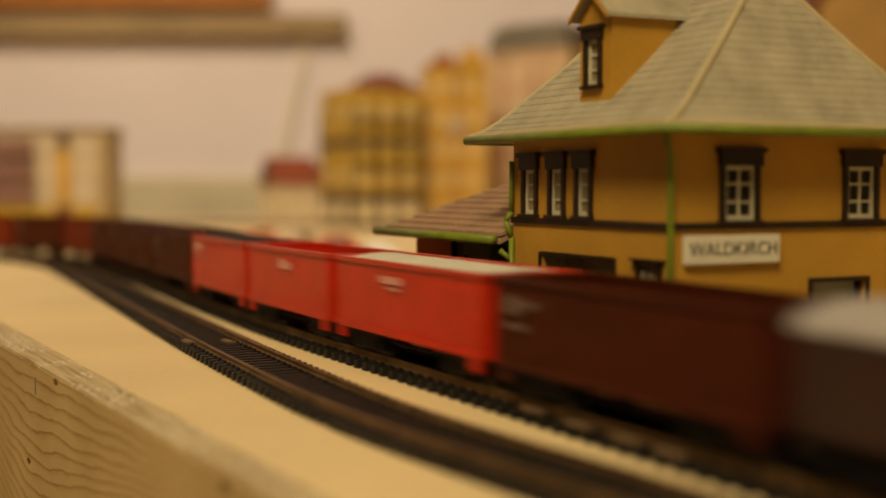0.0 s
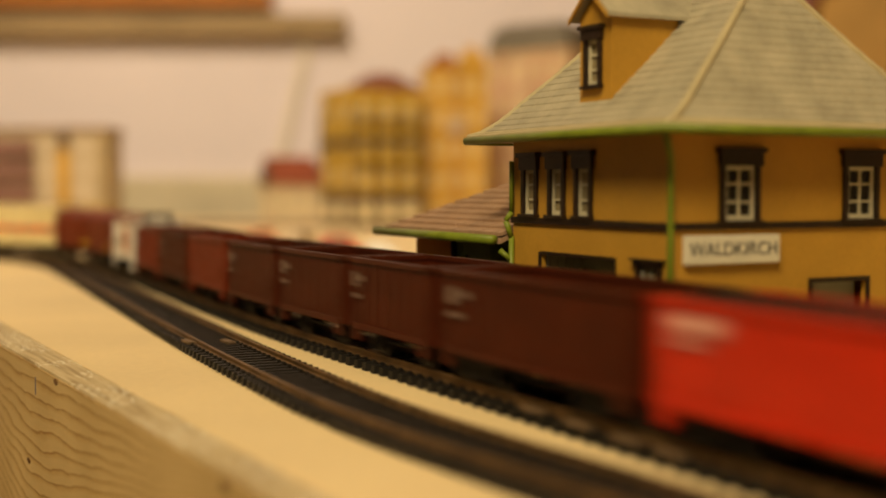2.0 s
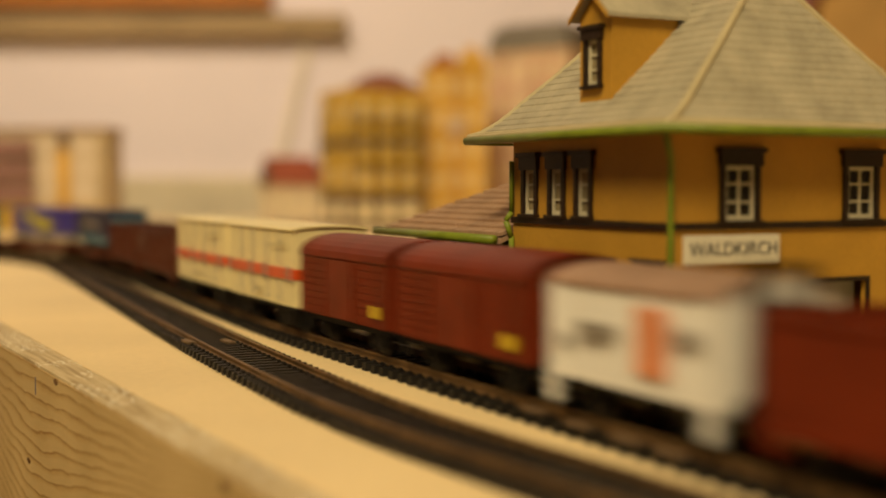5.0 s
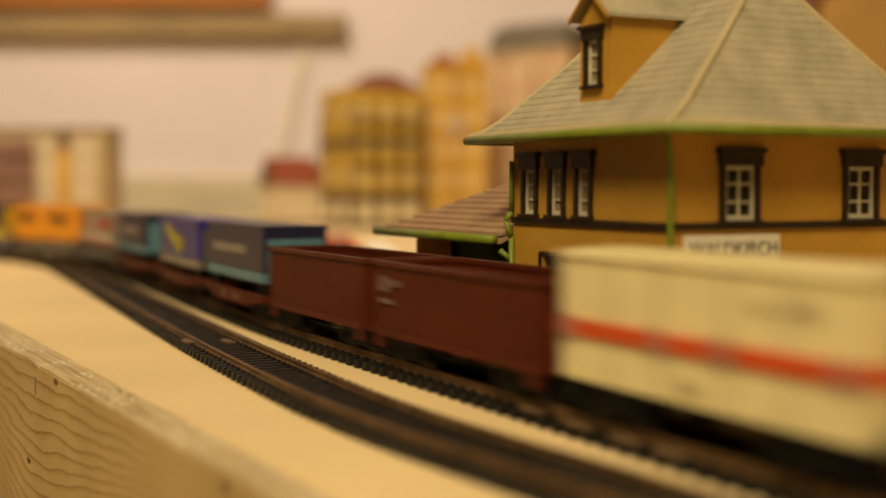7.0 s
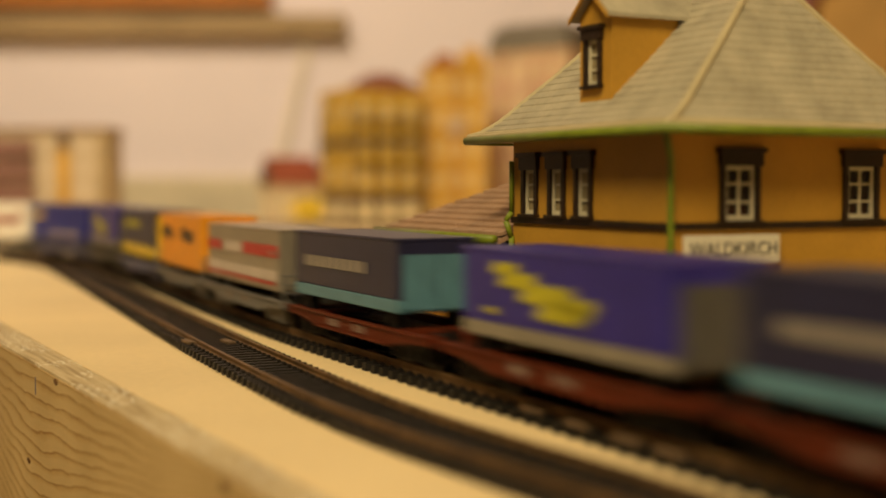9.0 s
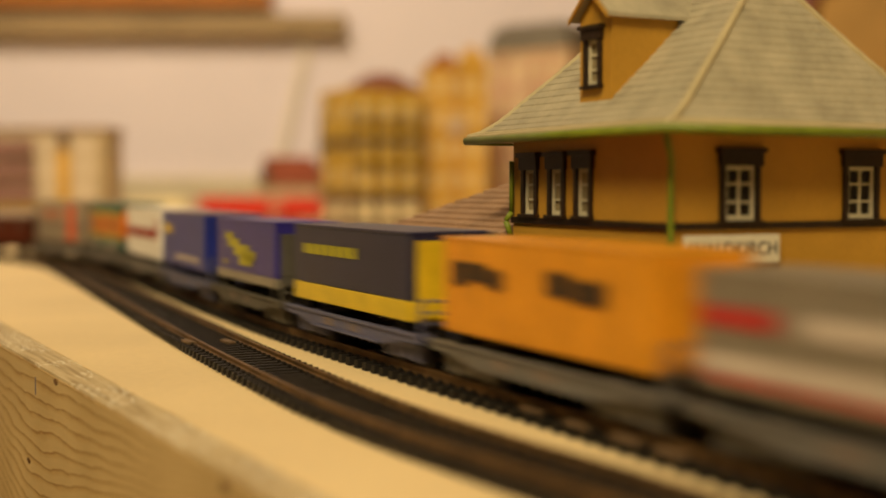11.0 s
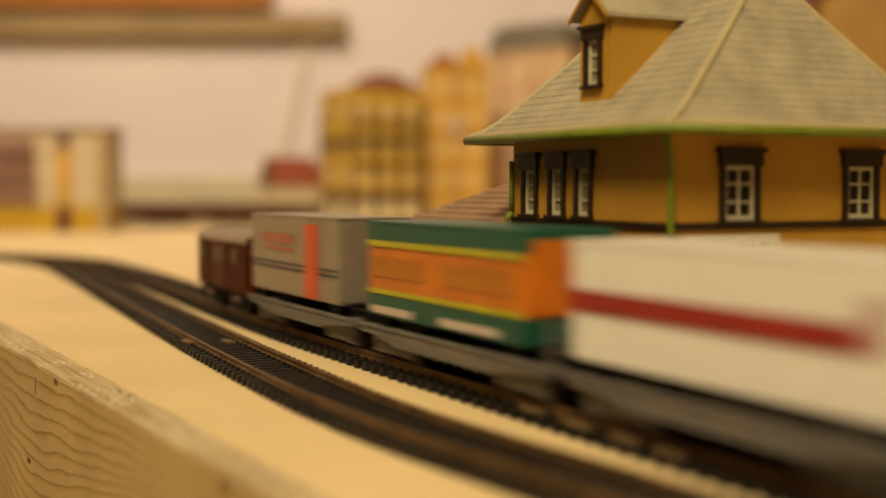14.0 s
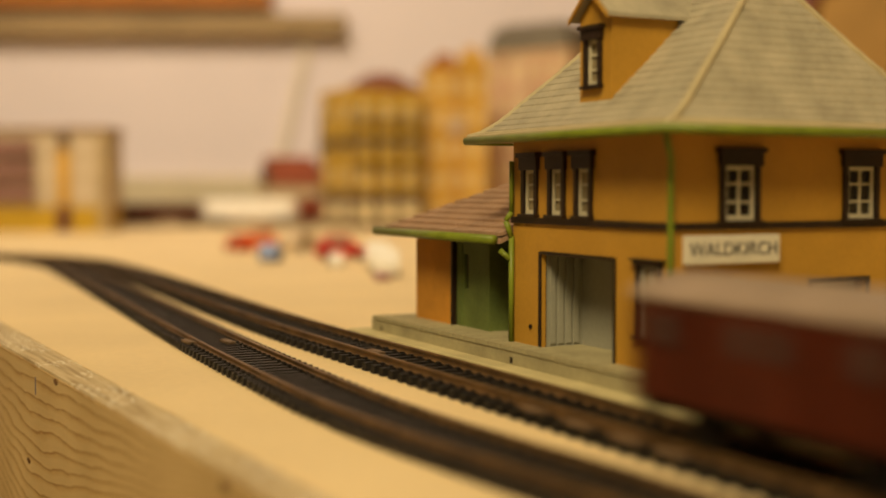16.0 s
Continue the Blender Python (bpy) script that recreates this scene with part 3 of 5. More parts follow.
    ym = (dy0 + dy1) / 2
    part("gable", prism([(dy0, dt), (dy1, dt), (ym, dt + 0.0075)], "x", dx, dx + 0.0012), OCHRE, dormer)
    pane_window(dormer, "x", dx, -1, 0.3330, 0.3392, 0.0966, 0.1112, 1, 3, 0.0045, BLIND)
    ov = 0.0022
    prof = [(dy0 - ov, dt - 0.0014), (ym, dt + 0.0084), (dy1 + ov, dt - 0.0014), (dy1 + ov, dt - 0.0001), (ym, dt + 0.0098), (dy0 - ov, dt - 0.0001)]
    part("dormer_roof", prism(prof, "x", dx - 0.0028, 0.2640), ROOFG, dormer, "grey gabled dormer roof")
    part("verge_board", prism([(u * 1.0, z - 0.0007) for u, z in prof], "x", dx - 0.0036, dx - 0.0029), OCHRE, dormer)
    # name board
    sign = part("name_board", soft_box(0.2270, YN - 0.0022, 0.0412, 0.2626, YN - 0.0003, 0.0497, 0.0003), IVORY, st, "ivory station name board")
    cu = bpy.data.curves.new("lettering", "FONT")
    cu.body, cu.size, cu.extrude, cu.align_x, cu.align_y = "WALDKIRCH", 0.0056, 0.00006, "CENTER", "CENTER"
    cu.space_character = 1.02
    cu.materials.append(INK)
    tx = new("lettering", cu)
    tx.parent = sign
    tx.matrix_basis = pose(0.2449, YN - 0.00226, 0.0454, 90, 0, 0)
    return st


def platform():
    pf = thing("station_platform", Matrix.Identity(4), "grey moulded station platform with a pale kerb", "platform")
    part("platform_slab", soft_box(0.2140, 0.218, 0.0012, 0.345, 0.4860, ZP, 0.0006), STONE, pf)
    part("kerb_step", soft_box(0.2065, 0.211, 0.0, 0.350, 0.4950, 0.0030, 0.0008), STONE_L, pf, "pale kerb step")
    for y in (0.3665, 0.475):
        part("slot", boxes((0.21385, y, 0.0036, 0.2141, y + 0.0016, 0.0056)), BROWN, pf, "dark slot in the platform edge")
    n = 29
    each("kerb_stone", [(0.2136, 0.222 + i * 0.009, ZP - 0.0012, 0.2200, 0.2307 + i * 0.009, ZP + 0.0004) for i in range(n)], STONE, pf)
    return pf


def annex():
    an = thing("platform_shelter", Matrix.Identity(4), "low green shelter with a tiled roof beside the station", "shelter")
    z1 = 0.0455
    part("wall", boxes((0.2285, 0.4390, ZP, 0.2300, 0.4720, z1)), OCHRE_D, an, "orange boarded wall")
    part("wall", boxes((0.2300, 0.4705, ZP, 0.290, 0.4720, z1)), OCHRE_D, an, "orange boarded wall")
    part("corner_post", boxes((0.2278, 0.4380, ZP, 0.2302, 0.4392, z1)), BROWN, an)
    bm = bmesh.new()
    pierced(bm, "x", 0.2300, 0.0015, 0.4115, 0.4380, ZP, z1, [(0.4283, 0.4318, 0.024, 0.0375)])
    part("wall", bm, GREEN_W, an, "green panelled wall")
    part("wall", boxes((0.2315, 0.4115, ZP, 0.2885, 0.4130, z1)), GREEN_W, an, "green panelled wall")
    part("wall", boxes((0.2885, 0.3830, ZP, 0.290, 0.4705, z1)), GREEN_W, an)
    part("slit", boxes((0.2314, 0.4280, 0.0235, 0.2318, 0.4320, 0.0378)), BROWN, an, "dark slit window")
    part("mouldings", boxes((0.2295, 0.4118, 0.0415, 0.22998, 0.4378, 0.0425), (0.2295, 0.4330, ZP, 0.22998, 0.4337, 0.0415)), GREEN_W, an)
    # tiled roof rising from the track side
    random.seed(3)
    x0, xr, y0, y1, za, zb = 0.2185, 0.2750, 0.3828, 0.4865, 0.0468, 0.0734
    n = 13
    tiles = []
    base = prism([(x0, za - 0.0012), (xr, zb - 0.0012), (0.318, za), (0.318, za - 0.002), (xr, zb - 0.004), (x0, za - 0.003)], "y", y0, y1)
    for v in base.verts:
        if v.co.y > 0.44:
            v.co.y -= max(0, v.co.z - za) * 2.12
    roof = part("roof", base, ROOFR, an, "reddish brown tiled lean roof")
    for i in range(n):
        a = i / n
        b = (i + 1.1) / n
        xa, xb2 = x0 + (xr - x0) * a, x0 + (xr - x0) * min(b, 1)
        ha, hb = za + (zb - za) * a, za + (zb - za) * min(b, 1)
        ye = y1 - (hb - za) * 2.12
        bm = bmesh.new()
        k = max(1, int((ye - y0) / 0.005))
        for j in range(k):
            u0 = y0 + (ye - y0) * j / k
            u1 = y0 + (ye - y0) * (j + 0.94) / k
            dz = random.uniform(0, 0.0003)
            p = [(xa, u0, ha + 0.0009 + dz), (xa, u1, ha + 0.0009 + dz), (xb2, u1, hb), (xb2, u0, hb)]
            vs = [bm.verts.new(c) for c in p] + [bm.verts.new((c[0], c[1], c[2] - 0.0012)) for c in p]
            for f in ((0, 1, 2, 3), (0, 4, 5, 1), (1, 5, 6, 2), (3, 7, 4, 0)):
                bm.faces.new([vs[q] for q in f])
        bmesh.ops.recalc_face_normals(bm, faces=bm.faces[:])
        part("tile_course", bm, ROOFR, roof)
    part("gutter", rods(((x0 - 0.0015, 0.3850, za - 0.0016), (x0 - 0.0015, y1 + 0.002, za - 0.0016), 0.0017), n=12), GREEN, an, "moss green gutter", True)
    return an


platform()
station()
annex()


# ---- the town at the back ----
def facing(side, depth, turn=0.0, z=0.0):
    x, y = across(side, depth)
    return pose(x, y, z, 0, 0, -27.06 + turn)


def town_house(name, m, w, d, h, wall, roofm, label, cols, floors, roof="hip", roof_h=0.03, base=None, base_h=0.03, trim=None):
    """A model town house: front along local x, with recessed windows in two visible sides."""
    t = thing(name, m, label, "house", "town houses")
    bh = base_h if base else 0.0
    ww, fh = w / cols, (h - bh) / floors
    for side in ("front", "left", "right"):
        bm = bmesh.new()
        holes = []
        n = cols if side == "front" else max(1, int(round(d / ww)))
        span = w if side == "front" else d
        u_start = -w / 2 if side == "front" else 0.0
        for f in range(floors):
            for c in range(n):
                u = u_start + span * (c + 0.5) / n
                hw, z0 = span / n * 0.23, bh + fh * (f + 0.22)
                holes.append((u - hw, u + hw, z0, z0 + fh * 0.56))
        if side == "front":
            pierced(bm, "y", 0, 0.003, -w / 2, w / 2, bh, h, holes)
        else:
            pierced(bm, "x", -w / 2 if side == "left" else w / 2 - 0.003, 0.003, 0.003, d, bh, h, [q for q in holes if q[0] > 0.004])
        wall_ob = part("wall", bm, wall, t)
        if side == "right":
            continue
        for u0, u1, z0, z1 in holes:
            if side == "front":
                fr = boxes((u0, 0.001, z0, u1, 0.0016, z1))
                bars = boxes((u0, 0.0002, z0, u0 + 0.0012, 0.001, z1), (u1 - 0.0012, 0.0002, z0, u1, 0.001, z1), ((u0 + u1) / 2 - 0.0006, 0.0002, z0, (u0 + u1) / 2 + 0.0006, 0.001, z1), (u0 + 0.0012, 0.0002, (z0 + z1) / 2, u1 - 0.0012, 0.0009, (z0 + z1) / 2 + 0.0012))
            else:
                fr = boxes((-w / 2 + 0.001, u0, z0, -w / 2 + 0.0016, u1, z1))
                bars = boxes((-w / 2 + 0.0002, u0, z0, -w / 2 + 0.001, u0 + 0.0012, z1), (-w / 2 + 0.0002, u1 - 0.0012, z0, -w / 2 + 0.001, u1, z1))
            win = part("window", bars, trim or WHITEP, t)
            part("pane", fr, GLASS2, win)
    part("wall", boxes((-w / 2 + 0.003, d - 0.003, bh, w / 2 - 0.003, d, h)), wall, t)
    part("cornice", boxes((-w / 2 - 0.003, -0.003, h, w / 2 + 0.003, d + 0.003, h + 0.004)), trim or wall, t)
    for f in range(1, floors):
        z = bh + fh * f
        part("string_course", boxes((-w / 2 - 0.0012, -0.0012, z - 0.0012, w / 2 + 0.0012, -0.0001, z + 0.0012)), trim or wall, t)
    if base:
        part("shopfront", boxes((-w / 2 - 0.001, -0.001, 0, w / 2 + 0.001, d, bh)), base, t, "darker ground floor")
    if roof == "hip":
        bm = bmesh.new()
        ring_roof(bm, -w / 2 - 0.004, -0.004, w / 2 + 0.004, d + 0.004, [(0, h + 0.004), (min(w, d) * 0.42, h + roof_h)], 1.0)
        part("roof", bm, roofm, t, "hipped tiled roof")
    elif roof == "gable":
        part("roof", prism([(-0.006, h + 0.002), (d + 0.006, h + 0.002), (d / 2, h + roof_h)], "x", -w / 2 - 0.004, w / 2 + 0.004), roofm, t, "pitched tiled roof")
    elif roof == "mansard":
        bm = bmesh.new()
        ring_roof(bm, -w / 2 - 0.002, -0.002, w / 2 + 0.002, d + 0.002, [(0, h + 0.004), (0.010, h + roof_h * 0.8), (0.024, h + roof_h)], 1.0)
        part("roof", bm, roofm, t, "steep mansard roof")
    elif roof == "flat":
        part("roof", boxes((-w / 2, 0, h + 0.004, w / 2, d, h + 0.008)), roofm, t, "flat roof")
    return t


GLASS2 = mat("pale_pane", (0.80, 0.67, 0.40), 0.3, 0.2, 20, 90)
PILASTER = mat("dark_ochre_pilaster", (0.10, 0.058, 0.018), 0.6, 0.2, 30, 200)
PILASTER_L = mat("ochre_pier", (0.42, 0.20, 0.03), 0.6, 0.2, 30, 200)
YELW = mat("yellow_ochre_facade", (0.58, 0.37, 0.05), 0.7, 0.12, 30, 300)
YELW2 = mat("golden_facade", (0.56, 0.32, 0.045), 0.7, 0.12, 30, 300)
PINKW = mat("pale_pink_facade", (0.62, 0.42, 0.28), 0.7, 0.1, 30, 300)
TANW = mat("tan_facade", (0.62, 0.45, 0.22), 0.7, 0.1, 30, 300)
APTW = mat("cream_facade", (0.52, 0.42, 0.29), 0.7, 0.08, 30, 300)
DKROOF = mat("dark_slate", (0.17, 0.145, 0.11), 0.6, 0.2, 40, 300)
REDROOF = mat("brick_red_roof", (0.22, 0.07, 0.04), 0.65, 0.2, 40, 300)
DKBASE = mat("dark_brown_shopfront", (0.13, 0.085, 0.055), 0.6, 0.3, 30, 200)
MAUVE = mat("mauve_balcony_panels", (0.23, 0.12, 0.10), 0.6, 0.2, 40, 200)
YELB = mat("mustard_ground_floor", (0.46, 0.29, 0.02), 0.6, 0.15, 30, 200)

corner = town_house("corner_house", facing(-0.086, 1.930, 30), 0.118, 0.115, 0.205, YELW, REDROOF, "yellow town house with dark shopfronts and dark pilasters", 3, 3, "none", 0.034, DKBASE, 0.056, YELW)
for u in (-0.0585, -0.0197, 0.0197, 0.0575):
    part("pilaster", soft_box(u - 0.0030, -0.004, 0.044, u + 0.0030, -0.0001, 0.190, 0.0005), PILASTER, corner, "dark pilaster")
for v in (0.0575, 0.112):
    part("pilaster", soft_box(-0.0630, v - 0.0022, 0.044, -0.0591, v + 0.0022, 0.190, 0.0005), PILASTER, corner, "dark pilaster")
for z in (0.130, 0.096, 0.164):
    part("balcony", soft_box(-0.061, -0.007, z, 0.060, -0.0015, z + (0.009 if z == 0.130 else 0.003), 0.0005), PILASTER, corner, "dark balcony rail")
part("balcony", soft_box(-0.0660, -0.0015, 0.130, -0.0591, 0.115, 0.138, 0.0005), PILASTER, corner, "dark balcony rail")
each("shop_window", [(u - 0.013, -0.0028, 0.012, u + 0.013, -0.0011, 0.040) for u in (-0.039, 0.0, 0.038)], GLASS2, corner, "pale shop window")
each("shop_window", [(-0.0626, v - 0.016, 0.012, -0.0601, v + 0.016, 0.040) for v in (0.028, 0.086)], GLASS2, corner, "pale shop window")
bm = bmesh.new()
ring_roof(bm, -0.030, 0.010, 0.070, 0.112, [(0, 0.2091), (0.005, 0.220), (0.034, 0.243)], 1.0)
part("roof", bm, REDROOF, corner, "dark red hipped roof behind a parapet")
part("parapet", boxes((-0.061, -0.002, 0.2091, -0.057, 0.113, 0.2145), (-0.057, -0.002, 0.2091, 0.060, 0.002, 0.2125)), YELW, corner, "yellow parapet")

tower = town_house("tower_house", facing(0.020, 2.00, 4), 0.102, 0.09, 0.250, YELW2, REDROOF, "golden yellow town house with a stepped gable", 4, 5, "none", 0.02, None, 0.0, YELW2)
part("stepped_gable", boxes((0.002, 0.0, 0.254, 0.050, 0.010, 0.266), (0.008, 0.0, 0.266, 0.044, 0.010, 0.277), (0.016, 0.0, 0.277, 0.036, 0.010, 0.288)), YELW2, tower, "golden stepped gable")
part("roof", prism([(-0.050, 0.254), (0.002, 0.254), (-0.004, 0.276), (-0.022, 0.279), (-0.042, 0.262)], "y", 0.002, 0.088), mat("orange_red_tiles", (0.34, 0.13, 0.035), 0.65, 0.2, 40, 300), tower, "orange red tiled roof")
part("roof", prism([(0.002, 0.254), (0.050, 0.254), (0.026, 0.284)], "y", 0.010, 0.088), REDROOF, tower)
part("pier", boxes((-0.002, -0.005, 0.0, 0.005, -0.0001, 0.254)), PILASTER_L, tower, "ochre pier")
part("sign", soft_box(-0.014, -0.007, 0.150, 0.016, -0.0015, 0.170, 0.001), mat("grey_lilac_sign", (0.48, 0.37, 0.27), 0.6, 0.1), tower, "grey lilac sign board")
tall = town_house("tall_house", facing(0.1425, 2.134, -35), 0.160, 0.11, 0.292, PINKW, DKROOF, "pale pink town house with a dark mansard roof", 5, 5, "mansard", 0.053, None, 0.0, TANW)
for u in (-0.048, 0.016, 0.048):
    part("pilaster", boxes((u - 0.004, -0.003, 0.0, u + 0.004, -0.0001, 0.288)), mat("dusky_pink_strip", (0.50, 0.26, 0.17), 0.7, 0.1), tall, "dusky pink strip")
town_house("tall_house", facing(0.300, 2.2, 4), 0.120, 0.11, 0.32, TANW, REDROOF, "tan town house with a red roof", 4, 5, "hip", 0.06, None, 0.0, APTW)
gabled = thing("gabled_house", facing(0.592, 1.60, 0), "large tan house with a red verge on its gable", "house", "town houses")
part("wall", prism([(-0.110, 0.0), (0.110, 0.0), (0.110, 0.300), (0.0, 0.42), (-0.110, 0.300)], "y", 0.0, 0.16), mat("tan_orange_facade", (0.42, 0.245, 0.075), 0.7, 0.12, 14, 200), gabled)
part("roof", prism([(-0.130, 0.286), (0.0, 0.428), (0.130, 0.286), (0.130, 0.296), (0.0, 0.440), (-0.130, 0.296)], "y", -0.006, 0.166), REDROOF, gabled, "red tiled roof")
small = town_house("small_house", facing(-0.250, 2.14, 28), 0.085, 0.07, 0.066, mat("white_house_wall", (0.66, 0.55, 0.38), 0.7, 0.08, 30, 300), mat("red_brown_tiles", (0.30, 0.075, 0.035), 0.65, 0.2, 40, 300), "small white house with a brick red roof", 3, 1, "gable", 0.050, None, 0.0)
part("gable_end", prism([(0.002, 0.0685), (0.068, 0.0685), (0.035, 0.1120)], "x", -0.0485, -0.0468), DKBASE, small, "dark boarded gable end")

APTWIN = mat("pale_curtained_window", (0.58, 0.48, 0.35), 0.5, 0.1, 30, 200)
apt = thing("apartment_block", facing(-0.620, 1.76, 0), "long cream apartment block with mauve balconies and mustard base", "house", "town houses")
part("ground_floor", boxes((-0.14, -0.002, 0.0, 0.144, 0.08, 0.036)), YELB, apt, "mustard yellow ground floor")
part("wall", boxes((-0.14, 0, 0.036, 0.146, 0.08, 0.142)), APTW, apt)
part("roof", boxes((-0.142, -0.004, 0.142, 0.149, 0.083, 0.148)), mat("brown_flat_roof", (0.30, 0.20, 0.12), 0.7, 0.1, 20, 90), apt, "flat brown roof edge")
part("corner_pier", boxes((0.133, -0.003, 0.0, 0.146, 0.0, 0.142)), mat("drab_pier", (0.40, 0.30, 0.16), 0.7, 0.1, 20, 90), apt)
for k in range(3):
    part("balcony", boxes((-0.05, -0.010, 0.046 + k * 0.031, 0.042, -0.0002, 0.068 + k * 0.031), (-0.052, -0.011, 0.044 + k * 0.031, 0.044, -0.0002, 0.046 + k * 0.031)), MAUVE, apt, "mauve balcony panel")
    part("window", boxes((0.050, -0.0015, 0.050 + k * 0.030, 0.072, -0.0002, 0.071 + k * 0.030)), APTWIN, apt)
    part("window", boxes((0.100, -0.0015, 0.050 + k * 0.030, 0.130, -0.0002, 0.071 + k * 0.030)), APTWIN, apt)
part("stair_tower", boxes((0.076, -0.004, 0.036, 0.093, -0.0002, 0.118)), YELW2, apt, "golden stair strip")
part("stair_tower_top", boxes((0.076, -0.004, 0.118, 0.093, -0.0002, 0.142)), DKBASE, apt)
part("door", boxes((0.075, -0.006, 0.0, 0.094, -0.0022, 0.036)), mat("dark_red_door", (0.12, 0.03, 0.03), 0.5, 0.2), apt, "dark red entrance")


# ---- small cars and figures of clutter beyond the tracks ----
def toy_car(m, body, length, label, cab=None):
    c = thing("toy_car", m, label, "toy car", "toy cars on the board")
    w, h = length * 0.44, length * 0.46
    prof = [(-length / 2, h * 0.15), (length / 2, h * 0.15), (length / 2, h * 0.52), (length * 0.28, h * 0.58), (length * 0.12, h), (-length * 0.30, h), (-length * 0.44, h * 0.60), (-length / 2, h * 0.55)]
    bm = prism([(u, z) for u, z in prof], "y", -w / 2, w / 2)
    bmesh.ops.bevel(bm, geom=bm.edges[:], offset=length * 0.02, segments=2, affect="EDGES")
    part("body", bm, body, c)
    each("side_window", [(-length * 0.28, y - 0.0003, h * 0.62, length * 0.10, y + 0.0003, h * 0.86) for y in (-w / 2, w / 2)], GREYW, c, "grey side window")
    for sx in (-0.3, 0.3):
        for sy in (-1, 1):
            part("wheel", rods(((length * sx, sy * (w / 2 - 0.002), h * 0.19), (length * sx, sy * (w / 2 + 0.0003), h * 0.19), h * 0.19), n=12), BLACK, c)
    return c


ORP = paint("toy_orange", (0.75, 0.16, 0.02))
LBL = paint("toy_light_blue", (0.22, 0.30, 0.55))
REDO = paint("toy_orange_red", (0.62, 0.08, 0.015))
BEIGE = paint("toy_beige", (0.62, 0.48, 0.32))
PINKT = paint("toy_pink", (0.50, 0.20, 0.26))
REDT = paint("toy_red", (0.55, 0.03, 0.02))
toy_car(pose(0.381, 1.189, 0, 0, 0, 100), REDO, 0.038, "orange red toy car on the bare board")
toy_car(pose(0.428, 1.270, 0, 0, 0, 160), ORP, 0.040, "orange toy car on the bare board")
toy_car(pose(0.353, 1.015, 0, 0, 0, 60), LBL, 0.034, "light blue toy car on the bare board")
toy_car(pose(0.434, 1.162, 0, 0, 0, 40), BEIGE, 0.046, "beige toy car on the bare board")
toy_car(pose(0.420, 1.020, 0, 0, 0, -12), REDT, 0.046, "red toy car on the bare board")
toy_car(pose(0.376, 0.925, 0, 0, 0, 70), WHITE, 0.024, "small white toy car beside a red one")
toy_car(pose(0.404, 0.905, 0, 0, 0, 66), WHITE, 0.044, "white toy car in a row near the shelter")
toy_car(pose(0.372, 0.820, 0, 0, 0, 68), WHITE, 0.042, "white toy car in a row near the shelter")
toy_car(pose(0.350, 0.775, 0, 0, 0, 10), PINKT, 0.012, "tiny pink toy car close to the shelter")


# ---- rolling stock (local x: the way it runs; z: from the rail head) ----
def wheelset(parent, x, name="wheelset"):
    bm = rods(((x, -0.0078, 0.0052), (x, 0.0078, 0.0052), 0.0012), n=8)
    for s in (-1, 1):
        add_rod(bm, (x, s * 0.0072, 0.0052), (x, s * 0.0098, 0.0052), 0.0052, 18)
        add_rod(bm, (x, s * 0.0068, 0.0052), (x, s * 0.0074, 0.0052), 0.0060, 18)
    return part(name, bm, STEEL, parent, "dark steel wheelset")


def running_gear(w, L, bogies, color=None):
    c = color or BLACK
    if bogies:
        for sx in (-1, 1):
            xc = sx * L * 0.34
            rows_ = []
            for s in (-1, 1):
                y0, y1 = sorted((s * 0.0104, s * 0.0130))
                rows_ += [(xc - 0.0140, y0, 0.0058, xc + 0.0140, y1, 0.0082), (xc - 0.0130, y0, 0.0022, xc - 0.0080, y1 + 0.0006, 0.0058), (xc + 0.0080, y0, 0.0022, xc + 0.0130, y1 + 0.0006, 0.0058), (xc - 0.0045, y0, 0.0026, xc + 0.0045, y1 + 0.0003, 0.0058), (xc - 0.0035, y0, 0.0082, xc + 0.0035, y1, 0.0092)]
            rows_.append((xc - 0.003, -0.0104, 0.0050, xc + 0.003, 0.0104, 0.0086))
            b = part("bogie", boxes(*rows_), c, w, "bogie with axle boxes")
            for dx in (-0.0105, 0.0105):
                wheelset(b, xc + dx)
    else:
        for sx in (-1, 1):
            xc = sx * L * 0.29
            rows_ = []
            for s in (-1, 1):
                y0, y1 = sorted((s * 0.0108, s * 0.0124))
                rows_ += [(xc - 0.0022, y0, 0.0025, xc + 0.0022, y1, 0.0110), (xc - 0.008, y0, 0.0078, xc + 0.008, y1, 0.0092)]
            each("axle_guard", rows_[0::2], c, w)
            each("leaf_spring", rows_[1::2], c, w)
            wheelset(w, xc)
    for sx in (-1, 1):
        bm = bmesh.new()
        a, b2 = sorted((sx * (L / 2 - 0.004), sx * (L / 2 + 0.0045)))
        add_box(bm, a, -0.0016, 0.0058, b2, 0.0016, 0.0078)
        part("coupling", bm, BLACK, w)
    for sx in (-1, 1):
        for s in (-1, 1):
            bm = bmesh.new()
            add_rod(bm, (sx * (L / 2 - 0.0005), s * 0.0098, 0.0118), (sx * (L / 2 + 0.0032), s * 0.0098, 0.0118), 0.0010, 8)
            add_rod(bm, (sx * (L / 2 + 0.0030), s * 0.0098, 0.0118), (sx * (L / 2 + 0.0038), s * 0.0098, 0.0118), 0.0026, 12)
            part("buffer", bm, BLACK, w)


def marks(w, y, rows_, material, name="marking"):
    """Small unreadable lettering as plain bars on the side at y."""
    a, b = sorted((y, y + (0.00025 if y > 0 else -0.00025)))
    each(name, [(x0, a, z0, x1, b, z1) for x0, x1, z0, z1 in rows_], material, w)


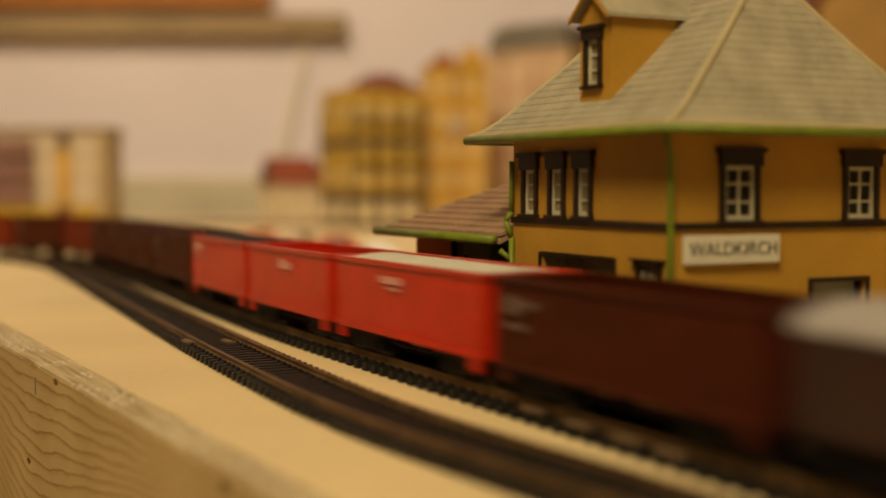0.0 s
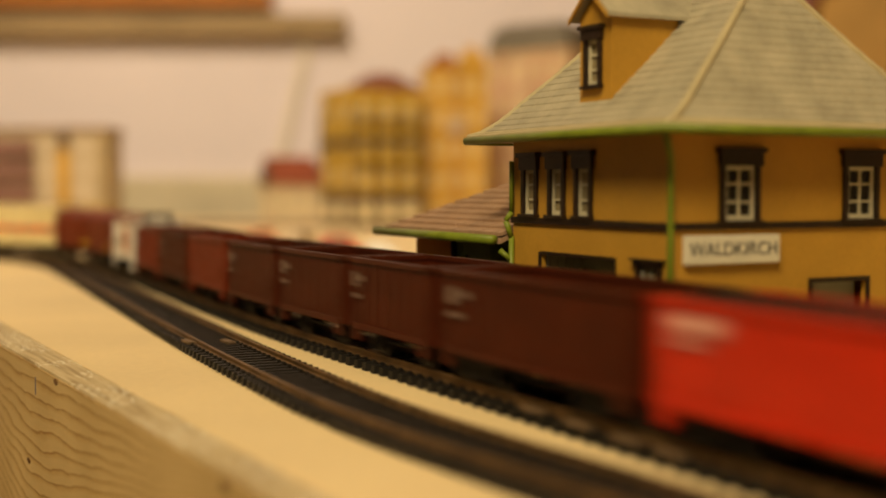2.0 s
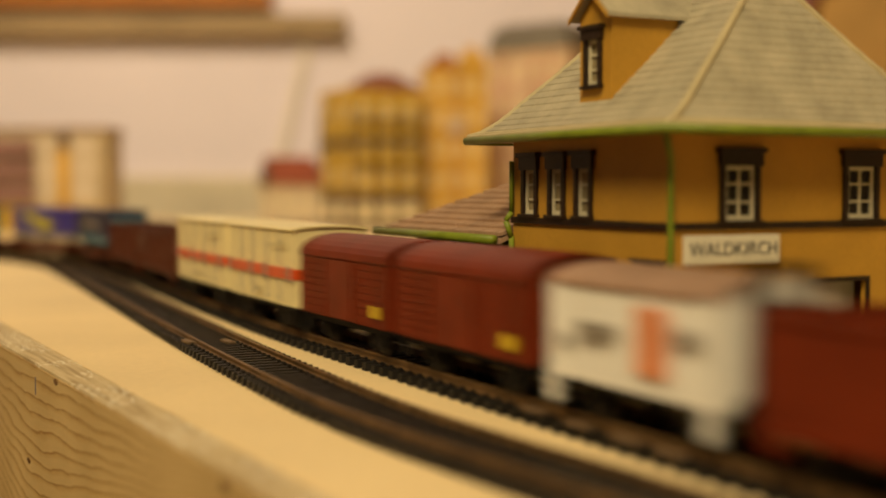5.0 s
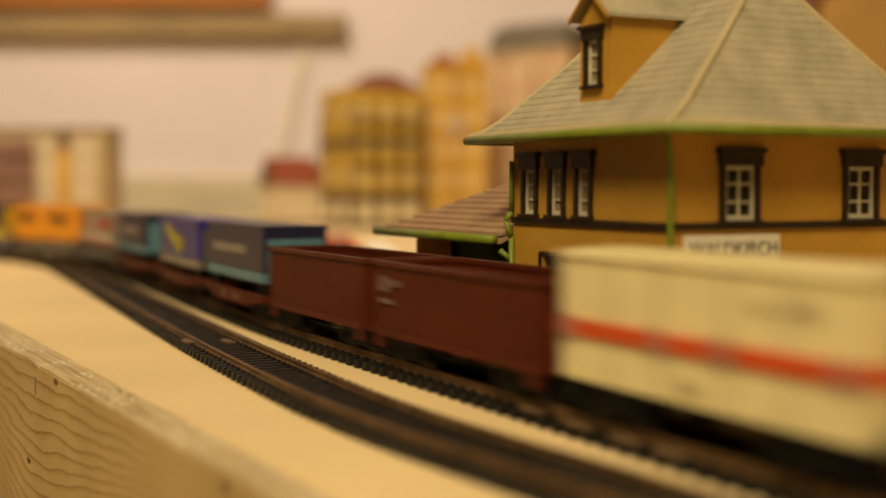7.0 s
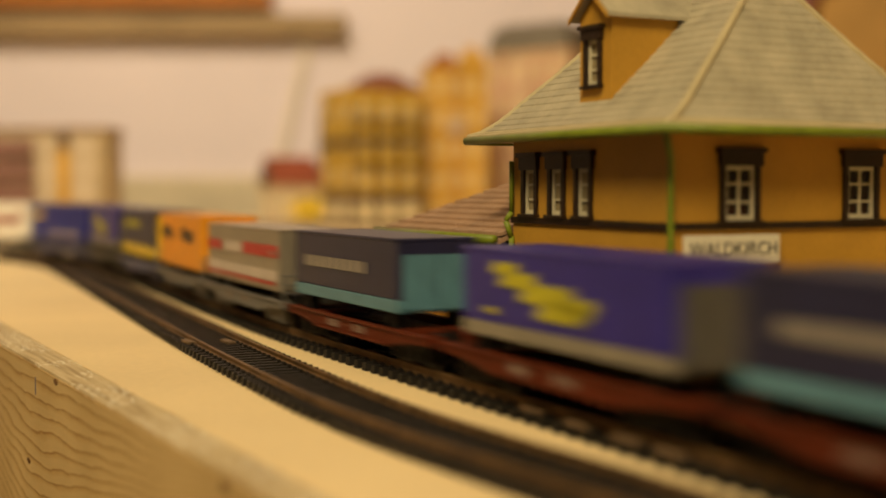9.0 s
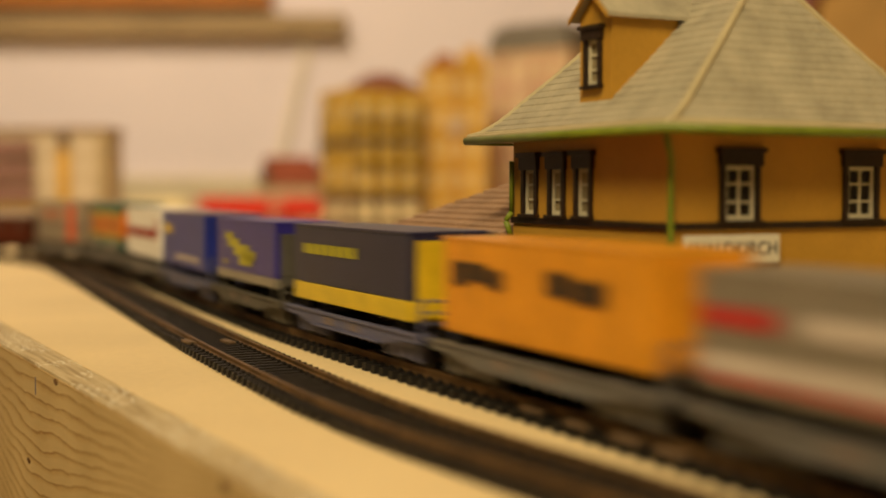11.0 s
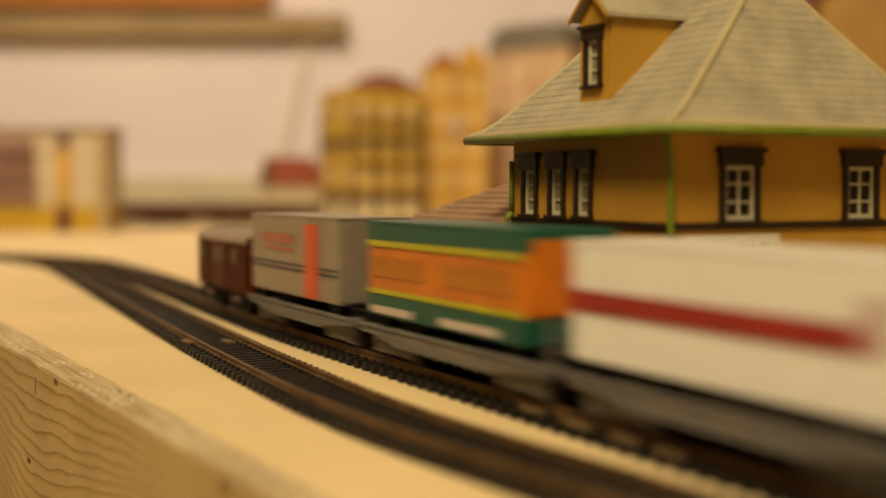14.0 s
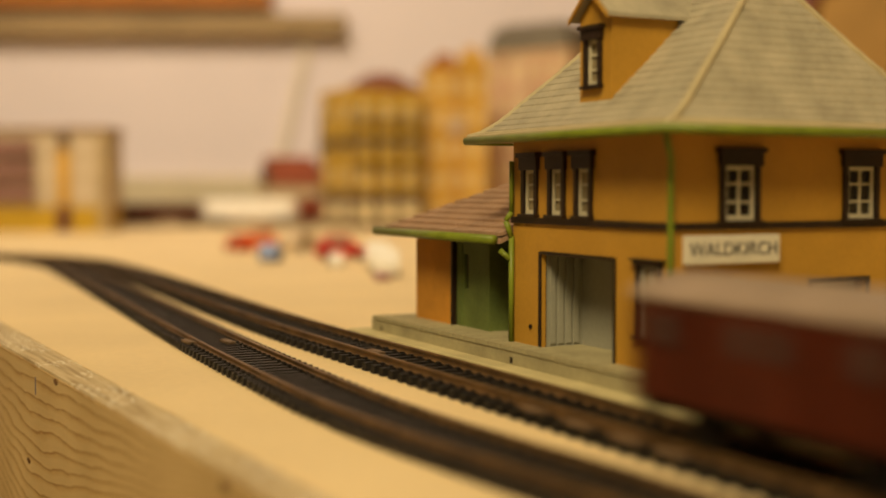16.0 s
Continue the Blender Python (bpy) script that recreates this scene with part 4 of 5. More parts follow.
def open_wagon(L, color, label, bogies, load=None, top=0.0338, marksets=(), rib=0.0006):
    w = thing("open_wagon", Matrix.Identity(4), label, "wagon", "wagons of the goods train")
    hw, z0, t = 0.0158, 0.0112, 0.0008
    body = part("floor", boxes((-L / 2 + t, -hw + t, z0, L / 2 - t, hw - t, z0 + 0.0012)), color, w)
    each("side_wall", [(-L / 2, -hw, z0, L / 2, -hw + t, top), (-L / 2, hw - t, z0, L / 2, hw, top)], color, w)
    each("end_wall", [(-L / 2, -hw + t, z0, -L / 2 + t, hw - t, top), (L / 2 - t, -hw + t, z0, L / 2, hw - t, top)], color, w)
    n = max(7, int(round(L / 0.0098)))
    rows_ = []
    for i in range(n + 1):
        x = -L / 2 + 0.0008 + (L - 0.0016) * i / n
        for s in (-1, 1):
            y0, y1 = sorted((s * hw, s * (hw + rib)))
            rows_.append((x - 0.0007, y0, z0, x + 0.0007, y1, top - 0.0016))
    for s in (-1, 1):
        for y in (-0.010, -0.0035, 0.0035, 0.010):
            a, b = sorted((s * L / 2, s * (L / 2 + 0.0008)))
            rows_.append((a, y - 0.0006, z0, b, y + 0.0006, top - 0.0016))
    each("rib", rows_, color, w)
    part("top_rail", welded((-L / 2 - 0.0008, -hw - 0.0010, top - 0.0016, L / 2 + 0.0008, -hw + t + 0.0004, top), (-L / 2 - 0.0008, hw - t - 0.0004, top - 0.0016, L / 2 + 0.0008, hw + 0.0010, top), (-L / 2 - 0.0008, -hw + t + 0.0004, top - 0.0016, -L / 2 + t + 0.0004, hw - t - 0.0004, top), (L / 2 - t - 0.0004, -hw + t + 0.0004, top - 0.0016, L / 2 + 0.0008, hw - t - 0.0004, top)), color, body)
    part("sill", welded((-L / 2, -hw - 0.0006, z0 - 0.0022, L / 2, -hw + 0.001, z0), (-L / 2, hw - 0.001, z0 - 0.0022, L / 2, hw + 0.0006, z0), (-L / 2, -hw + 0.001, z0 - 0.0022, -L / 2 + 0.0015, hw - 0.001, z0), (L / 2 - 0.0015, -hw + 0.001, z0 - 0.0022, L / 2, hw - 0.001, z0)), color, body)
    steps = [(sx * (L / 2 - 0.004) - 0.0022, s * hw - 0.0006, z0 - 0.0060, sx * (L / 2 - 0.004) + 0.0022, s * hw + 0.0006, z0 - 0.0022) for sx in (-1, 1) for s in (-1, 1)]
    each("footstep", steps, color, w)
    part("underframe", boxes((-L / 2 + 0.004, -0.0100, 0.0076, L / 2 - 0.004, 0.0100, 0.0090), (-L * 0.12, -0.0035, 0.0060, L * 0.12, 0.0035, 0.0076)), BLACK, w)
    part("truss_rod", rods(((-L * 0.26, -0.0118, 0.0088), (-L * 0.10, -0.0118, 0.0062), 0.0005), ((-L * 0.10, -0.0118, 0.0062), (L * 0.10, -0.0118, 0.0062), 0.0005), ((L * 0.10, -0.0118, 0.0062), (L * 0.26, -0.0118, 0.0088), 0.0005), n=6), BLACK, w)
    part("brake_cylinder", rods(((-L * 0.05, 0.004, 0.0060), (L * 0.06, 0.004, 0.0060), 0.0020), n=10), BLACK, w)
    part("hand_rail", rods(((-L / 2 + 0.0030, -hw - 0.0014, z0 + 0.003), (-L / 2 + 0.0030, -hw - 0.0014, z0 + 0.010), 0.0003), ((L / 2 - 0.0030, -hw - 0.0014, z0 + 0.003), (L / 2 - 0.0030, -hw - 0.0014, z0 + 0.010), 0.0003), n=6), color, w)
    if load is not None:
        bm = bmesh.new()
        nx, ny = 24, 6
        grid = [[bm.verts.new((-L / 2 + t + (L - 2 * t) * i / nx, -hw + t + (2 * hw - 2 * t) * j / ny, top - 0.0012 + 0.0022 * math.sin(math.pi * j / ny) * (0.7 + 0.3 * math.sin(i * 1.7)))) for j in range(ny + 1)] for i in range(nx + 1)]
        for i in range(nx):
            for j in range(ny):
                bm.faces.new((grid[i][j], grid[i + 1][j], grid[i + 1][j + 1], grid[i][j + 1]))
        lo_ = [[bm.verts.new((v.co.x, v.co.y, top - 0.004)) for v in (r[0], r[-1])] for r in grid]
        for i in range(nx):
            bm.faces.new((grid[i][0], lo_[i][0], lo_[i + 1][0], grid[i + 1][0]))
            bm.faces.new((grid[i][-1], grid[i + 1][-1], lo_[i + 1][1], lo_[i][1]))
        part("load_cover", bm, load, w, "cover laid over the load", True)
    for rows_, m in marksets:
        marks(w, -hw - 0.0009, [(a * L, b * L, c, d) for a, b, c, d in rows_], m)
    running_gear(w, L, bogies)
    return w


DIM2 = mat("dim_van_window", (0.065, 0.042, 0.036), 0.3, 0.2)


def arched(hw, z0, z1, rise, n=10):
    return [(-hw, z0), (hw, z0), (hw, z1)] + [(hw * math.cos(math.pi * i / n), z1 + rise * math.sin(math.pi * i / n)) for i in range(1, n)] + [(-hw, z1)]


def box_van(L, color, roofm, label, z1=0.0340, rise=0.0055, roof_cut=None, bogies=False, windows=False, stripe=None, smooth_sides=False, marksets=(), group="wagons of the goods train"):
    w = thing("covered_wagon", Matrix.Identity(4), label, "wagon", group)
    hw, z0 = 0.0158, 0.0105
    body = part("body", prism(arched(hw - 0.0004, z0, z1, rise - 0.0006), "x", -L / 2, L / 2), color, w)
    zr = z1 if roof_cut is None else roof_cut
    prof = [(hw + 0.0006, zr - 0.0004)] + [((hw + 0.0006) * math.cos(math.pi * i / 12), z1 + rise * math.sin(math.pi * i / 12)) for i in range(0, 13)] + [(-hw - 0.0006, zr - 0.0004)]
    inner = [(u * 0.965, z - 0.0007) for u, z in prof[::-1]]
    part("roof", prism(prof + inner, "x", -L / 2 - 0.0010, L / 2 + 0.0010), roofm, w, "arched roof")
    rows_ = []
    if not smooth_sides:
        n = max(6, int(L / 0.0105))
        for i in range(n + 1):
            x = -L / 2 + 0.0005 + (L - 0.001) * i / n
            for s in (-1, 1):
                y0, y1 = sorted((s * (hw - 0.0004), s * (hw + 0.0004)))
                rows_.append((x - 0.0005, y0, z0, x + 0.0005, y1, z1 - 0.0006))
        planks = [(-L / 2 + 0.0006, -hw + 0.0004 - 0.0003, z0 + 0.001 + k * 0.0026, L / 2 - 0.0006, -hw + 0.0004, z0 + 0.0032 + k * 0.0026) for k in range(int((z1 - z0) / 0.0026))]
        each("plank", planks, color, body)
        each("post", rows_, color, body)
        part("sliding_door", boxes((-L * 0.14, -hw - 0.0007, z0 + 0.0006, L * 0.14, -hw - 0.0001, z1 - 0.0012)), color, body)
    if windows:
        for x in (-L * 0.36, -L * 0.06, L * 0.06, L * 0.34):
            part("window", boxes((x - 0.0025, -hw - 0.0011, 0.0235, x + 0.0025, -hw - 0.0004, 0.0300)), DIM2, body, "small dim window")
    if stripe is not None:
        z, hgt, m = stripe
        part("stripe", boxes((-L / 2 - 0.0002, -hw - 0.0006, z, L / 2 + 0.0002, -hw + 0.00038, z + hgt), (L / 2 + 0.00005, -hw + 0.0004, z, L / 2 + 0.0003, hw, z + hgt)), m, body, "orange red stripe")
        dr = [(x - 0.0016, -hw - 0.0010, z - 0.0012, x + 0.0016, -hw - 0.0006, z + hgt + 0.0012) for x in (-L * 0.46, -L * 0.1, L * 0.12, L * 0.46)]
        each("door_latch", dr, GREYW, body)
        each("door_seam", [(x - 0.0002, -hw - 0.00015, z0 + 0.001, x + 0.0002, -hw + 0.0004, z1 - 0.001) for x in (-L * 0.28, -L * 0.1, L * 0.12, L * 0.3)], GREYW, body)
    part("underframe", boxes((-L / 2, -0.0140, 0.0082, L / 2, 0.0140, z0), (-L * 0.12, -0.0035, 0.0060, L * 0.12, 0.0035, 0.0082)), BLACK, w)
    each("step", [(sx * (L / 2 - 0.005) - 0.002, -0.0155, 0.0045, sx * (L / 2 - 0.005) + 0.002, -0.0140, 0.0088) for sx in (-1, 1)], BLACK, w)
    for rr, m in marksets:
        marks(w, -hw - 0.0007, [(a * L, b * L, c, d) for a, b, c, d in rr], m)
    running_gear(w, L, bogies)
    return w


PANELM = mat("dull_pale_panel", (0.26, 0.19, 0.15), 0.6, 0.2)


def flat_wagon(L, frame_m, label, railing=True):
    w = thing("container_wagon", Matrix.Identity(4), label, "wagon", "container wagons of the goods train")
    hw = 0.0155
    for s in (-1, 1):
        prof = [(-L / 2, 0.0118), (L / 2, 0.0118), (L / 2, 0.0090), (L * 0.40, 0.0086), (L * 0.26, 0.0064), (-L * 0.26, 0.0064), (-L * 0.40, 0.0086), (-L / 2, 0.0090)]
        frame_ = part("side_beam", prism(prof, "y", s * hw - 0.0009, s * hw + 0.0009), frame_m, w)
    rows_ = [(-L / 2, -hw + 0.0009, 0.0082, L / 2, hw - 0.0009, 0.0090)]
    rows_ += [(x - 0.0007, -hw - 0.0014, 0.0069 if abs(x) < L * 0.24 else 0.0091, x + 0.0007, -hw - 0.0009, 0.0111) for x in np.linspace(-L * 0.46, L * 0.46, 13)]
    for s in (-1, 1):
        a, b = sorted((s * (hw + 0.0009), s * (hw + 0.0016)))
        part("flange", boxes((-L / 2, a, 0.0111, L / 2, b, 0.0119)), frame_m, w)
        part("flange", boxes((-L * 0.26, a, 0.0062, L * 0.26, b, 0.0068)), frame_m, w)
    each("panel", [(x * L - 0.004, -hw - 0.0012, 0.0078, x * L + 0.004, -hw - 0.0009, 0.0104) for x in (-0.12, 0.07)], PANELM, w, "small pale lettered panel")
    each("brake_gear", [(x * L - 0.006, -0.010, 0.0035, x * L + 0.006, -0.006, 0.0064) for x in (-0.15, 0.12)], BLACK, w)
    # Deck coloured black to stand in for the dark gap under the load.
    part("deck", boxes(rows_[0]), BLACK, w)
    each("crossbeam", [(x - 0.0016, -hw + 0.0009, 0.0090, x + 0.0016, hw - 0.0009, 0.0116) for x in (-L * 0.46, -L * 0.30, L * 0.30, L * 0.46)], frame_m, w)
    each("stake_pocket", rows_[1:], frame_m, w)
    if railing:
        x = L / 2 - 0.0015
        bm = rods(((x, -0.0145, 0.0118), (x, -0.0145, 0.0225), 0.0005), ((x, 0.0145, 0.0118), (x, 0.0145, 0.0225), 0.0005), ((x, -0.0145, 0.0222), (x, 0.0145, 0.0222), 0.0005), ((x, -0.0145, 0.0185), (x, 0.0145, 0.0185), 0.0004), ((x, -0.0145, 0.0150), (x, 0.0145, 0.0150), 0.0004), ((x, 0, 0.0118), (x, 0, 0.0222), 0.0004), n=6)
        part("end_railing", bm, frame_m, frame_, "thin end railing")
    part("centre_sill", boxes((-L / 2 + 0.004, -0.004, 0.0068, L / 2 - 0.004, 0.004, 0.0102)), BLACK, w)
    running_gear(w, L, True, frame_m if frame_m is not RUST else None)
    return w


def container(w, span, lower, upper, split, top=0.0430, z0=0.0150, ribs=True, endm=None, roofm=None, frame_z=0.003):
    """A swap body on its wagon: lower band, upper body, roof, corner posts and doors."""
    hw, (length, offset) = 0.0146, span
    x0, x1 = -length / 2, length / 2
    box = part("container", soft_box(x0, -hw, split, x1, hw, top - 0.0006, 0.0005), upper, w)
    if split > z0 + 0.001:
        part("lower_panel", soft_box(x0, -hw - 0.0002, z0, x1, hw + 0.0002, split, 0.0003), lower, box)
    part("roof", soft_box(x0 - 0.0002, -hw - 0.0003, top - 0.0012, x1 + 0.0002, hw + 0.0003, top, 0.0003), roofm or upper, box)
    if ribs:
        each("rib", [(x - 0.0005, -hw - 0.0003, split + 0.001, x + 0.0005, -hw, top - 0.0014) for x in np.linspace(x0 + 0.003, x1 - 0.003, 16)], upper, box)
    e = endm or upper
    zb = z0 if e is not upper else split
    each("end_door", [(x1, -hw + 0.0022, zb + 0.001, x1 + 0.0005, -0.0003, top - frame_z), (x1, 0.0003, zb + 0.001, x1 + 0.0005, hw - 0.0022, top - frame_z)], e, box)
    each("lock_bar", [(x1 + 0.0005, y - 0.0003, zb + 0.001, x1 + 0.0010, y + 0.0003, top - frame_z) for y in (-0.009, -0.004, 0.004, 0.009)], e, box)
    each("support", [(x - 0.004, s * 0.011 - 0.002, 0.0090, x + 0.004, s * 0.011 + 0.002, z0) for x in (x0 + 0.008, x1 - 0.008) for s in (-1, 1)], BLACK, box)
    box.location.x = offset
    return box


def side_marks(box, rows_, material, name="marking"):
    each(name, [(a, -0.0152, c, b, -0.01491, d) for a, b, c, d in rows_], material, box)


TRAIN = []


def put(ob, front, rear, length):
    TRAIN.append((ob, front, rear, length))


DIM = mat("worn_lettering", (0.20, 0.13, 0.10), 0.6, 0.2)
WM = mat("pale_lettering", (0.60, 0.50, 0.42), 0.6, 0.1)
GAP = 0.0085


def ow(front, rear, color, label, bogies, **k):
    put(open_wagon(rear - front - GAP, color, label, bogies, **k), front, rear, rear - front - GAP)


little = (([(-0.44, -0.38, 0.024, 0.029), (-0.36, -0.30, 0.026, 0.028), (-0.44, -0.34, 0.020, 0.0215)], DIM),)
w = box_van(0.107, paint("dark_purple_brown_paint", (0.050, 0.022, 0.018)), mat("pale_grey_roof", (0.42, 0.38, 0.37), 0.6, 0.1), "dark brown covered bogie wagon with a grey roof", z1=0.0310, bogies=True)
put(w, 0.070, 0.187, 0.107)
ow(0.187, 0.304, MAROON, "dark maroon open bogie wagon, empty", True, marksets=little)
DEEP = mat("white_sheet", (0.72, 0.68, 0.58), 0.8, 0.1, 60, 500, 0.3)
FADED = mat("faded_white_lettering", (0.78, 0.36, 0.28), 0.6, 0.2)
redm = (([(-0.14, 0.02, 0.0265, 0.0290), (-0.08, 0.0, 0.0245, 0.0255)], FADED),)
redm2 = (([(-0.06, 0.03, 0.0255, 0.0295), (0.04, 0.10, 0.0255, 0.0285)], FADED),)
redm3 = (([(-0.44, -0.24, 0.0270, 0.0305), (-0.44, -0.30, 0.0240, 0.0250)], FADED),)
ow(0.304, 0.421, RED, "bright red open wagon under a white sheet", True, load=DEEP, marksets=redm, rib=0.0003)
ow(0.421, 0.526, RED, "bright red open bogie wagon, empty", True, marksets=redm2, rib=0.0003)
ow(0.526, 0.632, RED, "bright red open wagon with a dark load", True, load=BLACK, marksets=redm3, rib=0.0003)
ow(0.632, 0.738, MAROON, "maroon open wagon, empty", True, marksets=little)
for i, (a, b) in enumerate(((0.738, 0.808), (0.808, 0.883), (0.883, 0.960))):
    ow(a, b, MAROON, "dark maroon two-axle open wagon, empty", False, marksets=little)
ow(0.960, 1.041, BROWNW, "red-brown two-axle open wagon, empty", False)
ow(1.041, 1.120, MAROON, "dark maroon two-axle open wagon, empty", False, marksets=little)
ow(1.120, 1.197, BROWNW, "red-brown two-axle open wagon, empty", False)

L = 0.066
w = box_van(L, WHITE, ROOFB, "white refrigerator wagon with an orange panel and brown roof", rise=0.0045, z1=0.0345, smooth_sides=True,
            marksets=(([(0.07, 0.24, 0.015, 0.031)], mat("salmon_panel", (0.76, 0.26, 0.10), 0.45, 0.1)), ([(-0.30, -0.05, 0.0225, 0.0255), (-0.30, -0.10, 0.0205, 0.0215), (0.28, 0.42, 0.023, 0.027), (-0.42, -0.36, 0.018, 0.022)], GREYW)))
each("corner_post", [(x - 0.0018, -0.0168, 0.0040, x + 0.0018, -0.0158, 0.0340) for x in (-L / 2 + 0.002, L / 2 - 0.002)], WHITE, w, "white corner post")
cab = part("brakeman_platform", boxes((L / 2 + 0.0010, -0.0080, 0.0100, L / 2 + 0.0030, 0.0080, 0.0335), (L / 2 + 0.0010, -0.0080, 0.0335, L / 2 + 0.0030, -0.0066, 0.0405), (L / 2 + 0.0010, 0.0066, 0.0335, L / 2 + 0.0030, 0.0080, 0.0405), (L / 2 + 0.0008, -0.0084, 0.0405, L / 2 + 0.0032, 0.0084, 0.0420)), BLACK, w, "dark end platform with an open frame")
each("cab_bar", [(L / 2 + 0.0014, -0.0066, z, L / 2 + 0.0022, 0.0066, z + 0.0010) for z in (0.0342, 0.0363, 0.0384)], WHITE, cab)
put(w, 1.197, 1.280, L)
for a, b in ((1.280, 1.370), (1.370, 1.458)):
    w = box_van(b - a - GAP, BROWNW, BROWNW, "red-brown covered wagon with an arched roof", rise=0.0075, z1=0.0330, marksets=(([(0.36, 0.44, 0.014, 0.018)], YELLOW),))
    put(w, a, b, b - a - GAP)
for a, b in ((1.458, 1.560), (1.560, 1.672)):
    w = box_van(b - a - 0.0095, CREAM, CREAM, "cream refrigerator wagon with an orange red stripe", z1=0.0415, rise=0.0016, smooth_sides=True, bogies=True, stripe=(0.0215, 0.0042, ORANGE_S),
                marksets=(([(-0.02, 0.04, 0.0140, 0.0165), (0.32, 0.38, 0.034, 0.0365), (0.21, 0.25, 0.034, 0.0355)], mat("faint_grey_print", (0.50, 0.42, 0.24), 0.6, 0.1)),))
    put(w, a, b, b - a - 0.0095)
ow(1.672, 1.788, BROWND, "red-brown open bogie wagon, empty", True, marksets=little)
ow(1.788, 1.896, BROWND, "red-brown open bogie wagon, empty", True)


def cw(front, rear, load_front, load_rear, frame_m, label, railing=True):
    """A flat wagon between front and rear; also gives its load's length and place on it, and the unit for the load's print."""
    L = rear - front - GAP
    w = flat_wagon(L, frame_m, label, railing)
    put(w, front, rear, L)
    span = (load_rear - load_front, (front + rear - load_front - load_rear) / 2)
    return w, span, span[0] / 0.92


for a, b, e, f in ((1.896, 2.008, 1.906, 2.000), (2.138, 2.272, 2.168, 2.264)):
    w, span, L = cw(a, b, e, f, RUST, "red oxide flat wagon with a navy and teal container", False)
    c = container(w, span, TEAL, NAVY, 0.0210, 0.0415, z0=0.0168, endm=TEAL, ribs=False, frame_z=0.0055)
    side_marks(c, [(-L * 0.34 + k * L * 0.062, -L * 0.34 + k * L * 0.062 + L * 0.045, 0.0285, 0.0325) for k in range(9)], GREYW)
w, span, L = cw(2.008, 2.138, 2.023, 2.122, RUST, "red oxide flat wagon with a violet covered trailer", False)
LIME = mat("yellow_green_print", (0.52, 0.46, 0.03), 0.5, 0.15)


# Drab grey darkened for the end doors: the shade on them is painted in.
DRAB_SHADED = paint("shaded_grey_end_doors", (0.11, 0.10, 0.085))
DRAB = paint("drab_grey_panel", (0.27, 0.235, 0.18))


def violet_load(w, span, L, top):
    c = container(w, span, DRAB, PURPLE, 0.0200, top, z0=0.0160, endm=DRAB_SHADED, ribs=False, frame_z=0.0050)
    bm = bmesh.new()
    for x0, x1, z0, z1 in ((-0.30, -0.18, 0.0345, 0.0375), (-0.26, -0.10, 0.0310, 0.0350), (-0.16, 0.06, 0.0275, 0.0325), (-0.08, 0.12, 0.0235, 0.0285), (0.02, 0.16, 0.0255, 0.0300), (-0.34, -0.27, 0.0230, 0.0245)):
        v = add_box(bm, x0 * L, -0.0152, z0, x1 * L, -0.01491, z1)
        for q in v:
            q.co.x += (q.co.z - z0) * 0.8
    part("marking", bm, LIME, c, "yellow green slanting print")


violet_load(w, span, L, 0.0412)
w, span, L = cw(2.272, 2.405, 2.284, 2.399, GREYF, "grey flat wagon with a silver and red container")
c = container(w, span, SILVER, SILVER, 0.0150, 0.0408)
side_marks(c, [(-L * 0.44, L * 0.42, 0.0175, 0.0188), (-L * 0.45, -L * 0.26, 0.029, 0.0335), (L * 0.04, L * 0.45, 0.029, 0.0340)], mat("red_print", (0.5, 0.05, 0.04), 0.5, 0.15))
side_marks(c, [(L * 0.36, L * 0.43, 0.0300, 0.0320), (-L * 0.2, L * 0.02, 0.029, 0.0335), (-L * 0.45, L * 0.45, 0.0192, 0.0235)], WM)
w, span, L = cw(2.405, 2.530, 2.415, 2.520, GREYF, "grey flat wagon with an orange container")
c = container(w, span, AMBER, AMBER, 0.0150, 0.0435)
side_marks(c, [(-L * 0.40, -L * 0.33, 0.0295, 0.0365), (-L * 0.32, -L * 0.22, 0.0310, 0.0365), (-L * 0.21, -L * 0.14, 0.0295, 0.0350), (L * 0.06, L * 0.16, 0.0300, 0.0365), (L * 0.17, L * 0.30, 0.0290, 0.0350)], mat("dark_print", (0.06, 0.035, 0.02), 0.5, 0.2))
w, span, L = cw(2.530, 2.660, 2.543, 2.650, BLUEF, "blue-grey flat wagon with a navy and yellow container")
c = container(w, span, YELLOW, NAVY, 0.0215, 0.0440, endm=YELLOW, ribs=False)
side_marks(c, [(-L * 0.36 + k * L * 0.065, -L * 0.36 + k * L * 0.065 + L * 0.045, 0.0330, 0.0368) for k in range(7)], LIME)
w, span, L = cw(2.660, 2.778, 2.674, 2.767, mat("drab_frame", (0.12, 0.105, 0.08), 0.5, 0.2), "drab flat wagon with a violet covered trailer")
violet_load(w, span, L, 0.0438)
w, span, L = cw(2.778, 2.902, 2.793, 2.899, BLUEF, "blue-grey flat wagon with a royal blue container")
c = container(w, span, BLUE, BLUE, 0.0152, 0.0450, ribs=False, roofm=mat("dull_violet_roof", (0.20, 0.16, 0.22), 0.5, 0.1))
side_marks(c, [(-L * 0.40, -L * 0.22, 0.0330, 0.0372)], YELLOW)
side_marks(c, [(-L * 0.14 + k * L * 0.062, -L * 0.14 + k * L * 0.062 + L * 0.05, 0.0195, 0.0218) for k in range(8)], WM)
w, span, L = cw(2.902, 3.024, 2.907, 3.019, GREYF, "grey flat wagon with a white container and red stripe")
c = container(w, span, WHITE, WHITE, 0.0152, 0.0452, ribs=False)
